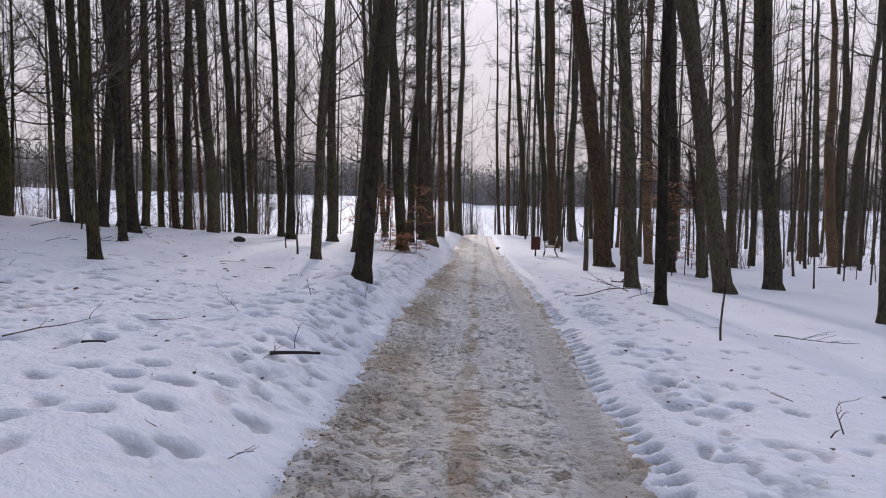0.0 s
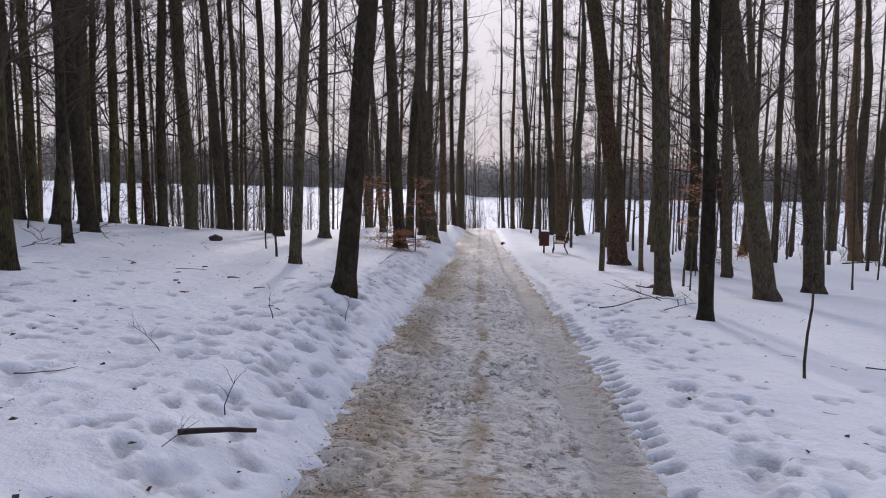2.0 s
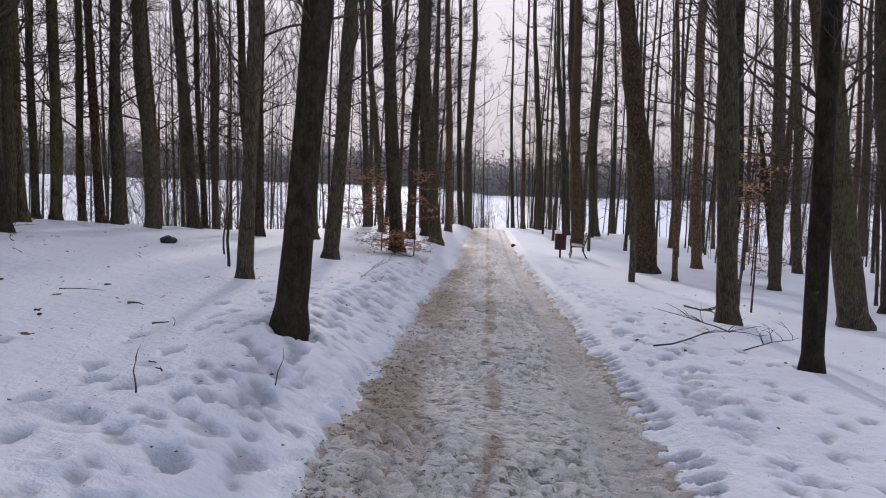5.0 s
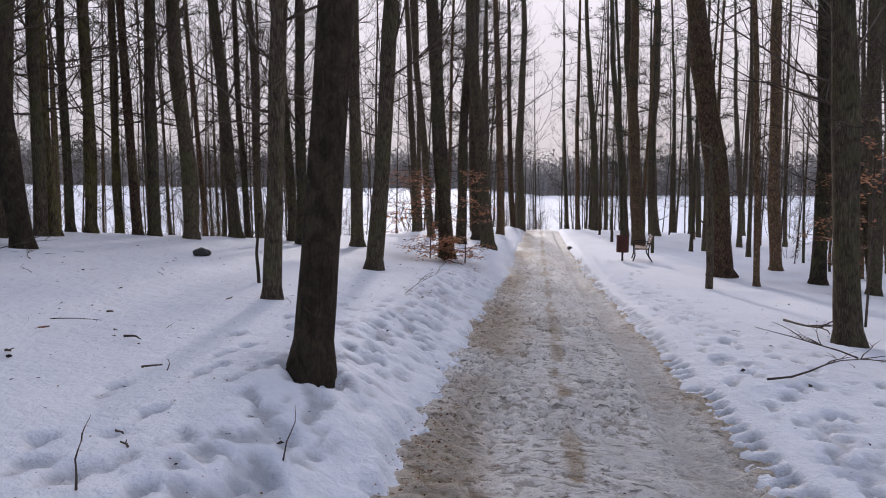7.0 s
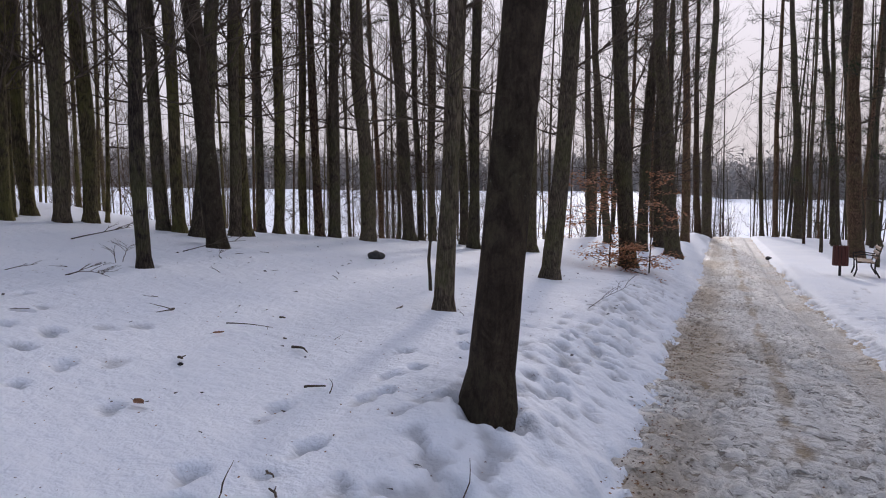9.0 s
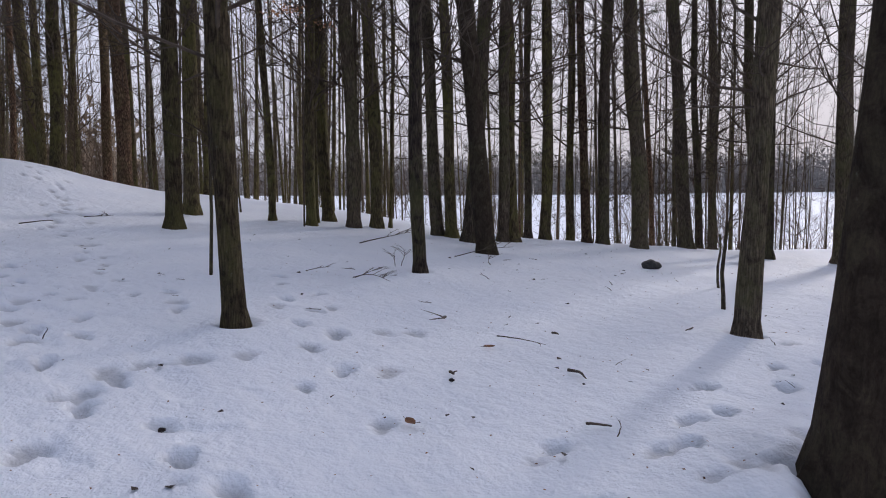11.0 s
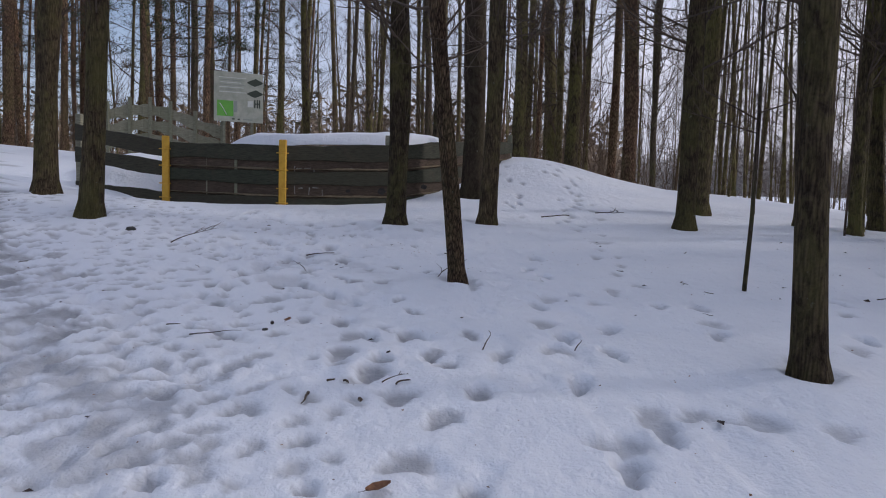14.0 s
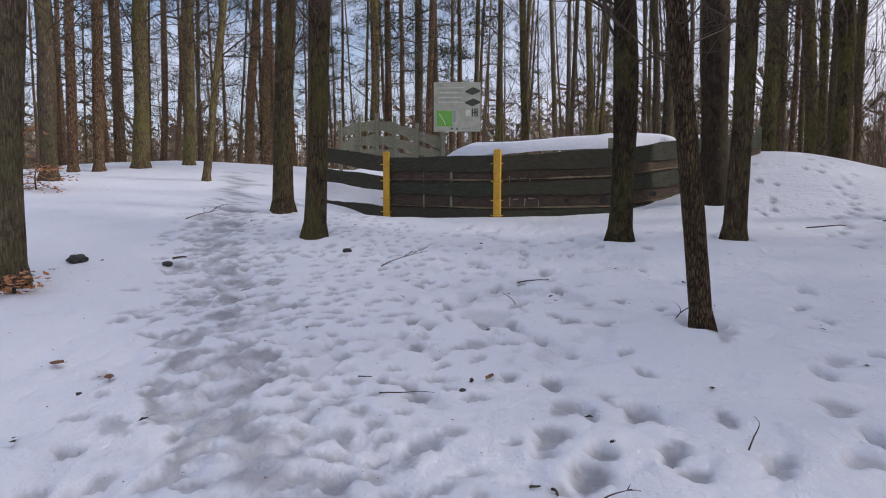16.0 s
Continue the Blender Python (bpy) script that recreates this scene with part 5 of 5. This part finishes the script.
def deck_and_snow():
    ob = tagged(new("wooden_deck"), "raised wooden deck inside the fence under thick snow", "platform")
    corners = [(-13.85, 2.75), (-13.35, 4.1), (-13.6, 5.65), (-14.75, 6.55), (-17.6, 6.6), (-17.8, 2.9)]
    bm = bmesh.new()
    low = [bm.verts.new((x, y, 1.6)) for x, y in corners]
    high = [bm.verts.new((x, y, 2.46 + 0.06 * max(0, y - 4))) for x, y in corners]
    for k in range(6):
        bm.faces.new((low[k], low[(k + 1) % 6], high[(k + 1) % 6], high[k]))
    bm.faces.new(high)
    bmesh.ops.recalc_face_normals(bm, faces=bm.faces)
    part("base", bm, PLANK_BROWN, ob)
    n, m = 60, 44
    v, f = [], []
    for j in range(m + 1):
        for i in range(n + 1):
            y = 2.3 + 4.45 * i / n
            edge = float(np.interp(y, [2.3, 4.1, 5.65, 6.75], [-13.9, -13.45, -13.68, -14.75]))
            x = edge + (-17.9 - edge) * j / m
            rim = min(1.0, j / 5.0) ** 0.5 * min(1.0, (n - i) / 4.0) ** 0.5
            z = 2.36 + 0.30 * float(smooth(2.2, 3.3, y)) + 0.05 * max(0, y - 4) + 0.13 * rim * float(smooth(2.25, 3.0, y))
            z += 0.05 * float(rough_noise(np.array(x), np.array(y), 0.8, 3)) + 0.14 * j / m
            v.append((x, y, z if j else z - 0.12))
    for j in range(m):
        for i in range(n):
            a = j * (n + 1) + i
            f.append((a, a + n + 1, a + n + 2, a + 1))
    mesh_object("snow_cap", v, f, SNOW, ob, "thick rounded layer of snow")


deck_and_snow()


# ---- information board ----
def info_board():
    ob = tagged(new("info_board"), "weathered information board with a green map on two posts", "sign")
    a, b = Vector((-17.04, 1.36, 0)), Vector((-17.38, 2.44, 0))
    turn = math.degrees(math.atan2(b.y - a.y, b.x - a.x))
    mid = (a + b) / 2
    ob.matrix_world = pose(mid.x, mid.y, 3.92, 90, 0, turn)
    wide, tall = 1.10, 1.14

    def panel(name, x, y, w, h, material, out, label=""):
        p = part(name, box_bm((w, h, 0.006), bevel=0.0), material, ob, label)
        p.location = (x, y, out)
        return p

    part("panel", box_bm((wide, tall, 0.03), bevel=0.006), BOARD, ob)
    green = flat_colour("map green", (0.16, 0.42, 0.07))
    pale = flat_colour("faded print", (0.62, 0.62, 0.55))
    dark = flat_colour("dark print", (0.06, 0.07, 0.05))
    grey = flat_colour("grey print", (0.30, 0.32, 0.27))
    panel("map", -0.30, -0.27, 0.36, 0.36, green, 0.019, "green map area")
    v, f = [], []
    tube(v, f, [(-0.42, -0.16, 0.024), (-0.34, -0.28, 0.024), (-0.27, -0.42, 0.024)], [0.012, 0.012, 0.012], 4)
    mesh_object("map_line", v, f, pale, ob)
    panel("key_box", -0.07, -0.22, 0.07, 0.26, grey, 0.019)
    for k, y in enumerate((0.38, 0.12)):
        bm = bmesh.new()
        q = [bm.verts.new((0.36 + dx, y + dy, 0.020)) for dx, dy in ((-0.17, -0.01), (0.0, -0.08), (0.18, 0.0), (0.02, 0.075))]
        r = [bm.verts.new((0.36 + dx, y + dy - 0.03, 0.020)) for dx, dy in ((-0.17, -0.01), (0.0, -0.08), (0.18, 0.0))]
        bm.faces.new(q)
        bm.faces.new((q[0], r[0], r[1], q[1]))
        bm.faces.new((q[1], r[1], r[2], q[2]))
        part("picture", bm, dark, ob, "dark picture of a ramp")
    panel("emblem", 0.26, -0.14, 0.12, 0.14, pale, 0.019)
    for k, x in enumerate((0.36, 0.42, 0.47)):
        panel("emblem_bar", x, -0.13, 0.03, 0.19, dark, 0.019)
    panel("emblem_bar", 0.415, -0.13, 0.12, 0.03, dark, 0.021)
    for k in range(7):
        panel("text_bar", -0.14 - 0.02 * (k % 3), 0.44 - 0.055 * k, 0.60 - 0.07 * (k % 3), 0.016, grey if k % 2 else pale, 0.019)
    for x, w in ((-0.12, 0.06), (0.0, 0.05), (0.20, 0.22)):
        panel("text_bar", x, -0.51, w, 0.028, dark if w < 0.1 else grey, 0.019)
    for x in (-0.33, 0.30):
        post = part("post", box_bm((0.07, 2.6, 0.06), bevel=0.006), PLANK_GREY, ob)
        post.location = (x, -0.95, -0.05)


info_board()


# ---- fallen wood ----
def fallen_branch(x, y, heading, length, radius, forks, seed, lift=0.0, name="fallen_branch", label="dark fallen branch lying on the snow", bend=0.2, taper=0.75, material=TWIG):
    rng = random.Random(seed)
    ob = tagged(new(name), label, "branch", "fallen branches")
    ob.location = (x, y, height(x, y) + 0.02)
    v, f = [], []

    def run(p, h, e, long, r, level):
        pts, q, n = [tuple(p)], Vector(p), 6
        for k in range(n):
            h += rng.gauss(0, bend)
            e = e * 0.85 + rng.gauss(0, 0.05)
            q = q + Vector((math.cos(h) * math.cos(e), math.sin(h) * math.cos(e), math.sin(e))) * long / n
            ground = height(x + q.x, y + q.y) - height(x, y)
            q.z = max(q.z, ground + 0.004)
            pts.append(tuple(q))
        tube(v, f, pts, [r * (1 - taper * k / n) for k in range(n + 1)], 6)
        if level < 2:
            for _ in range(forks if level == 0 else max(0, forks // 3)):
                k = rng.randrange(2, n)
                run(Vector(pts[k]), h + rng.choice((-1, 1)) * rng.uniform(0.4, 0.9), lift + rng.uniform(0.0, 0.4), long * rng.uniform(0.25, 0.5), r * 0.55, level + 1)

    run(Vector((0, 0, 0)), heading, lift, length, radius, 0)
    mesh_object("wood", v, f, material, ob)
    return ob


fallen_branch(-1.67, 4.99, 0.40, 0.41, 0.018, 0, 81, label="short dark broken log lying on the snow", bend=0.05, taper=0.3, material=WET_WOOD)
fallen_branch(-1.58, 5.40, 1.9, 0.36, 0.004, 3, 82, 0.9)
fallen_branch(-1.66, 4.80, 0.6, 0.22, 0.003, 3, 83, 0.8)
fallen_branch(3.23, 14.98, -1.6, 1.6, 0.02, 3, 84, 0.25)
fallen_branch(1.79, 11.40, 0.05, 1.3, 0.011, 5, 85, 0.05)
fallen_branch(2.75, 11.35, 0.3, 0.8, 0.008, 6, 86, 0.3)
fallen_branch(3.0, 12.4, 2.6, 1.0, 0.010, 5, 87, 0.35)
fallen_branch(-1.51, 8.46, 1.5, 0.34, 0.005, 0, 88, 1.35, "twig", "thin dry twig poking out of the snow")
fallen_branch(-2.06, 7.72, 1.9, 0.26, 0.006, 1, 89, 1.1, "twig", "thin dry twig poking out of the snow")
fallen_branch(-6.7, 10.5, 0.4, 0.7, 0.006, 6, 92, 0.25)
fallen_branch(-7.1, 11.5, 2.2, 0.6, 0.005, 6, 93, 0.5)
fallen_branch(-7.5, 12.8, 0.4, 0.9, 0.008, 6, 94, 0.3)
fallen_branch(-5.05, 6.02, 0.4, 0.20, 0.008, 0, 96, 0.05, "twig", "short dark twig lying on trodden snow")
fallen_branch(-5.2, 6.35, 2.0, 0.11, 0.004, 3, 97, 0.4, "twig", "short dark twig lying on trodden snow")
fallen_branch(-1.95, 13.5, 0.5, 0.6, 0.004, 6, 101, 0.75)
fallen_branch(-2.9, 5.4, 0.2, 0.35, 0.005, 1, 106, 0.1)
fallen_branch(-2.6, 9.2, 1.7, 0.13, 0.004, 1, 107, 0.5, "twig", "thin dry twig poking out of the snow")
fallen_branch(-2.4, 6.2, 2.4, 0.35, 0.003, 4, 108, 0.8)
fallen_branch(-3.4, 9.9, 0.1, 0.25, 0.012, 0, 109, 0.0, "twig", "short dark twig lying on the snow")
fallen_branch(-12.4, 9.2, 0.2, 0.8, 0.010, 4, 110, 0.1)
fallen_branch(-9.0, 12.2, 1.1, 0.9, 0.009, 6, 111, 0.3)
fallen_branch(-8.6, 3.9, 2.2, 0.5, 0.006, 4, 112, 0.6)
fallen_branch(-10.1, 0.2, 2.9, 0.9, 0.008, 3, 113, 0.2)
fallen_branch(18.5, 34.8, 0.2, 1.6, 0.05, 4, 114, 0.1)
fallen_branch(-4.88, 10.18, -0.57, 0.37, 0.010, 1, 90, 0.2, bend=0.30)
fallen_branch(-4.22, 10.12, 0.05, 0.42, 0.006, 1, 91, 0.05, bend=0.08)
fallen_branch(-5.87, 5.15, 1.85, 0.31, 0.004, 0, 12, 0.15, bend=0.16)
fallen_branch(-7.45, 6.60, 2.8, 0.36, 0.005, 5, 98, 0.7, "twig", "thin forked twig poking out of the snow")
fallen_branch(-5.76, 7.42, 0.5, 0.13, 0.004, 0, 99, 1.2, "twig", "thin dry twig poking out of the snow")
fallen_branch(-5.72, 6.88, 2.6, 0.25, 0.004, 0, 100, 0.6, "twig", "thin dry twig poking out of the snow")
fallen_branch(2.47, 4.37, 0.4, 0.12, 0.007, 1, 102, 0.5, "twig", "short dark twig lying on the snow")
fallen_branch(2.60, 4.45, 1.1, 0.42, 0.006, 3, 103, 0.6)
fallen_branch(2.62, 5.20, 2.8, 0.20, 0.004, 5, 104, 0.5)
fallen_branch(3.94, 8.38, -0.75, 0.95, 0.008, 4, 105, 0.1, bend=0.12)
fallen_branch(-3.45, 4.36, 1.2, 0.82, 0.006, 2, 120, 0.1, bend=0.18)
fallen_branch(-2.91, 4.45, 0.15, 0.18, 0.010, 0, 121, 0.0, "twig", "short dark stick lying on the snow", 0.1, 0.3, WET_WOOD)
fallen_branch(-1.32, 3.27, 0.6, 0.15, 0.003, 9, 122, 0.5, "twig", "dry twig tuft lying on the snow")
fallen_branch(-7.24, 10.23, 0.6, 0.30, 0.005, 4, 123, 0.3)
fallen_branch(-6.69, 10.52, 0.2, 0.34, 0.006, 6, 124, 0.4)
fallen_branch(-7.10, 11.40, 2.4, 0.42, 0.005, 6, 125, 0.6)
fallen_branch(-6.80, 12.80, 2.9, 0.5, 0.006, 5, 126, 0.3)
for tx, ty, turn, long, thick in ((-2.30, 8.29, -0.9, 0.09, 0.006), (-2.13, 8.14, 2.0, 0.07, 0.006), (-2.80, 9.23, 0.3, 0.13, 0.008), (-3.47, 11.64, 2.0, 0.14, 0.010), (-4.05, 10.58, 0.2, 0.12, 0.010), (-3.80, 9.23, 0.0, 0.07, 0.010),
                                  (-5.21, 6.16, 0.8, 0.07, 0.006), (-5.18, 6.42, 2.7, 0.09, 0.005), (-5.20, 6.08, 1.7, 0.04, 0.006), (-4.99, 6.27, 0.7, 0.05, 0.005), (-8.46, 5.31, 2.2, 0.30, 0.006), (-6.05, 4.94, 1.0, 0.09, 0.004),
                                  (-8.07, 1.81, 2.0, 0.14, 0.012), (-4.61, 4.64, 0.6, 0.06, 0.006), (-5.00, 6.26, 0.9, 0.05, 0.005), (-11.85, 8.23, 1.4, 0.45, 0.010)):
    fallen_branch(tx, ty, turn, long, thick, 1 if long < 0.1 else 0, int(400 - 40 * tx + 9 * ty), 0.15, "twig", "short dark twig lying on the snow", 0.25, 0.4)
twig_rng = random.Random(200)
for k in range(46):
    zone = twig_rng.random()
    tx, ty = (twig_rng.uniform(-8.5, -1.6), twig_rng.uniform(3.0, 14.0)) if zone < 0.7 else (twig_rng.uniform(1.5, 5.0), twig_rng.uniform(3.0, 15.0))
    if math.hypot(tx + 2.0, ty - 6.5) < 1.6:
        continue
    up = twig_rng.choice((0.0, 0.05, 0.9))
    fallen_branch(round(tx, 2), round(ty, 2), twig_rng.uniform(0, 6.28), twig_rng.uniform(0.06, 0.20), twig_rng.uniform(0.002, 0.005), twig_rng.randint(0, 2), 300 + k, up, "twig",
                  "thin dry twig poking out of the snow" if up > 0.5 else "short dark twig lying on the snow", 0.3)


def stone(x, y, size, seed, label="dark rounded stone half sunk in the snow"):
    rng = random.Random(seed)
    bm = bmesh.new()
    bmesh.ops.create_icosphere(bm, subdivisions=3, radius=1.0)
    for v in bm.verts:
        n = noise.noise(v.co * 1.7 + Vector((seed, 0, 0)))
        v.co = v.co * (1 + 0.25 * n)
        v.co = Vector((v.co.x * size, v.co.y * size * 0.8, v.co.z * size * 0.55))
    me = bpy.data.meshes.new("stone")
    bm.to_mesh(me)
    bm.free()
    me.polygons.foreach_set("use_smooth", [True] * len(me.polygons))
    me.materials.append(STONE)
    ob = tagged(new("stone", me), label, "stone", "stones in the snow")
    ob.matrix_world = pose(x, y, height(x, y) + size * 0.22, 0, 0, rng.uniform(0, 360))


stone(-6.05, 15.7, 0.15, 1, "dark mossy stump of stone rising from the snow")
stone(-7.7, 0.95, 0.095, 2)
stone(-9.13, 3.24, 0.06, 3)
stone(1.15, 33.5, 0.14, 4, "lump of dirty ice beside a puddle")
stone(-6.05, 5.55, 0.020, 6)
stone(-7.9, 1.9, 0.05, 7)


# ---- single leaves and cones ----
def dead_leaf(x, y, turn, size, seed):
    """A curled oval leaf with a bent midrib and a short stalk."""
    rng = random.Random(seed)
    ob = tagged(new("dead_leaf"), "curled brown dead leaf lying on the snow", "leaf", "dead leaves on the snow")
    ob.matrix_world = pose(x, y, height(x, y) + 0.018, rng.uniform(-14, 14), rng.uniform(-10, 10), turn)
    v, f = [], []
    for k in range(9):
        u = k / 8
        half = 0.32 * size * math.sin(math.pi * min(1.0, 0.04 + 0.96 * u)) ** 0.8
        for j in (-2, -1, 0, 1, 2):
            v.append((size * (u - 0.5), half * j / 2 * (1 + 0.12 * rng.uniform(-1, 1)), 0.10 * size * (j / 2) ** 2 + 0.16 * size * (u - 0.4) ** 2 + rng.uniform(-0.01, 0.01) * size))
    for k in range(8):
        for j in range(4):
            a = 5 * k + j
            f.append((a, a + 1, a + 6, a + 5))
    blade = mesh_object("blade", v, f, LEAF_BROWN, ob)
    v, f = [], []
    tube(v, f, [(-0.5 * size, 0, 0.04 * size), (-0.66 * size, 0.03 * size, 0.02 * size), (-0.8 * size, 0.02 * size, 0.06 * size)], [0.0015, 0.0012, 0.001], 5)
    mesh_object("stalk", v, f, TWIG, ob)


for k, (x, y) in enumerate(((-3.35, 8.54), (-4.05, 9.85), (-4.25, 6.42), (-6.23, 5.65), (-5.60, 3.61), (-5.67, 3.13))):
    dead_leaf(x, y, 57 * k, 0.075 + 0.008 * (k % 3), 500 + k)


def pine_cone(x, y, turn):
    """A small closed cone of overlapping scales lying on its side."""
    ob = tagged(new("pine_cone"), "small dark pine cone lying on the snow", "pine cone", "pine cones on the snow")
    ob.matrix_world = pose(x, y, height(x, y) + 0.012, 0, 90, turn) @ Matrix.Scale(0.62, 4)
    v, f = [], []
    tube(v, f, [(0, 0, -0.026), (0, 0, -0.012), (0, 0, 0.010), (0, 0, 0.028)], [0.010, 0.016, 0.012, 0.002], 8)
    for k in range(40):
        a, h = 2.4 * k, -0.024 + 0.050 * k / 40
        r = 0.017 * math.sin(math.pi * (0.25 + 0.72 * (h + 0.026) / 0.054))
        c, d, n = math.cos(a), math.sin(a), len(v)
        v.extend([(r * 0.7 * c - 0.005 * d, r * 0.7 * d + 0.005 * c, h), (r * 0.7 * c + 0.005 * d, r * 0.7 * d - 0.005 * c, h), (1.35 * r * c, 1.35 * r * d, h + 0.007), (r * 0.7 * c, r * 0.7 * d, h + 0.009)])
        f.extend([(n, n + 1, n + 2), (n + 1, n + 3, n + 2), (n + 3, n, n + 2)])
    mesh_object("scales", v, f, WET_WOOD, ob, smooth=False)


for x, y, turn in ((-3.70, 9.15, 30), (-5.66, 6.35, 110), (-3.95, 7.56, 70), (-6.18, 5.56, 10)):
    pine_cone(x, y, turn)


# ---- litter on the snow ----
def litter(name, label, count, seed, place, size, material):
    rng = random.Random(seed)
    v, f = [], []
    while len(f) < count * 2:
        x, y, lift = place(rng)
        z = height(x, y) + lift
        b, s = rng.uniform(0, 6.283), size * rng.uniform(0.5, 1.4)
        t = Vector((math.cos(b), math.sin(b), rng.uniform(-0.2, 0.35))) * s
        w = Vector((-math.sin(b), math.cos(b), rng.uniform(-0.3, 0.3))) * s * 0.38
        q = Vector((x, y, z))
        n = len(v)
        v.extend([tuple(q - t * 0.5), tuple(q + w + Vector((0, 0, 0.2 * s))), tuple(q + t * 0.5), tuple(q - w)])
        f.extend([(n, n + 1, n + 2), (n, n + 2, n + 3)])
    ob = mesh_object(name, v, f, material, smooth=False)
    return tagged(ob, label, "litter", kind="stuff")


def on_path(rng):
    x = -0.93 + rng.gauss(0, 0.11) if rng.random() < 0.7 else rng.uniform(-1.1, 1.1)
    return x, 1.0 + 20 * rng.random() ** 1.3, rng.uniform(-0.025, 0.012)


def on_snow(rng):
    x, y = rng.uniform(-11, 5), rng.uniform(1, 18)
    return (x, y, rng.uniform(0.0, 0.03)) if abs(x) > 1.25 else (x - 2.4, y, 0.02)


litter("leaf_litter", "brown leaf fragments trodden into the path", 5200, 41, on_path, 0.018, LITTER)
litter("bark_crumbs", "bark crumbs and bits of dead leaf on snow", 3400, 42, on_snow, 0.013, LITTER)

litter("bark_flakes", "dark flakes of bark scattered over the snow", 380, 43, on_snow, 0.042, WET_WOOD)


# ---- distance ----
def far_woods(name, label, count, radius, depth, arc, tall, seed, material=FAR_HAZED):
    rng = random.Random(seed)
    v, f = [], []
    for _ in range(count):
        a = radians(rng.uniform(*arc))
        r = radius + depth * rng.random()
        x, y = r * math.sin(a), 5 + r * math.cos(a)
        h = tall * rng.uniform(0.6, 1.1)
        z = height(x, y) - 0.4
        w = 0.10 + 0.12 * rng.random()
        lean = rng.gauss(0, 0.03) * h
        tube(v, f, [(x, y, z), (x + lean, y, z + h)], [w, 0.03], 3, cap=False)
        for k in range(rng.randint(12, 18)):
            u = rng.uniform(0.12, 1.0)
            b = rng.uniform(0, 6.283)
            e = rng.uniform(0.0, 1.0)
            s = h * rng.uniform(0.10, 0.24) * (1.15 - 0.5 * u)
            p = Vector((x + lean * u, y, z + h * u))
            q = p + Vector((math.cos(b) * math.cos(e), math.sin(b) * math.cos(e), math.sin(e))) * s
            side = Vector((-math.sin(b), math.cos(b), 0.4)) * 0.10 * h / tall
            n = len(v)
            v.extend([tuple(p), tuple(q + side * 3.0), tuple(q - side * 3.0)])
            f.append((n, n + 1, n + 2))
    ob = mesh_object(name, v, f, material, smooth=False)
    return tagged(ob, label, "woodland", kind="stuff")


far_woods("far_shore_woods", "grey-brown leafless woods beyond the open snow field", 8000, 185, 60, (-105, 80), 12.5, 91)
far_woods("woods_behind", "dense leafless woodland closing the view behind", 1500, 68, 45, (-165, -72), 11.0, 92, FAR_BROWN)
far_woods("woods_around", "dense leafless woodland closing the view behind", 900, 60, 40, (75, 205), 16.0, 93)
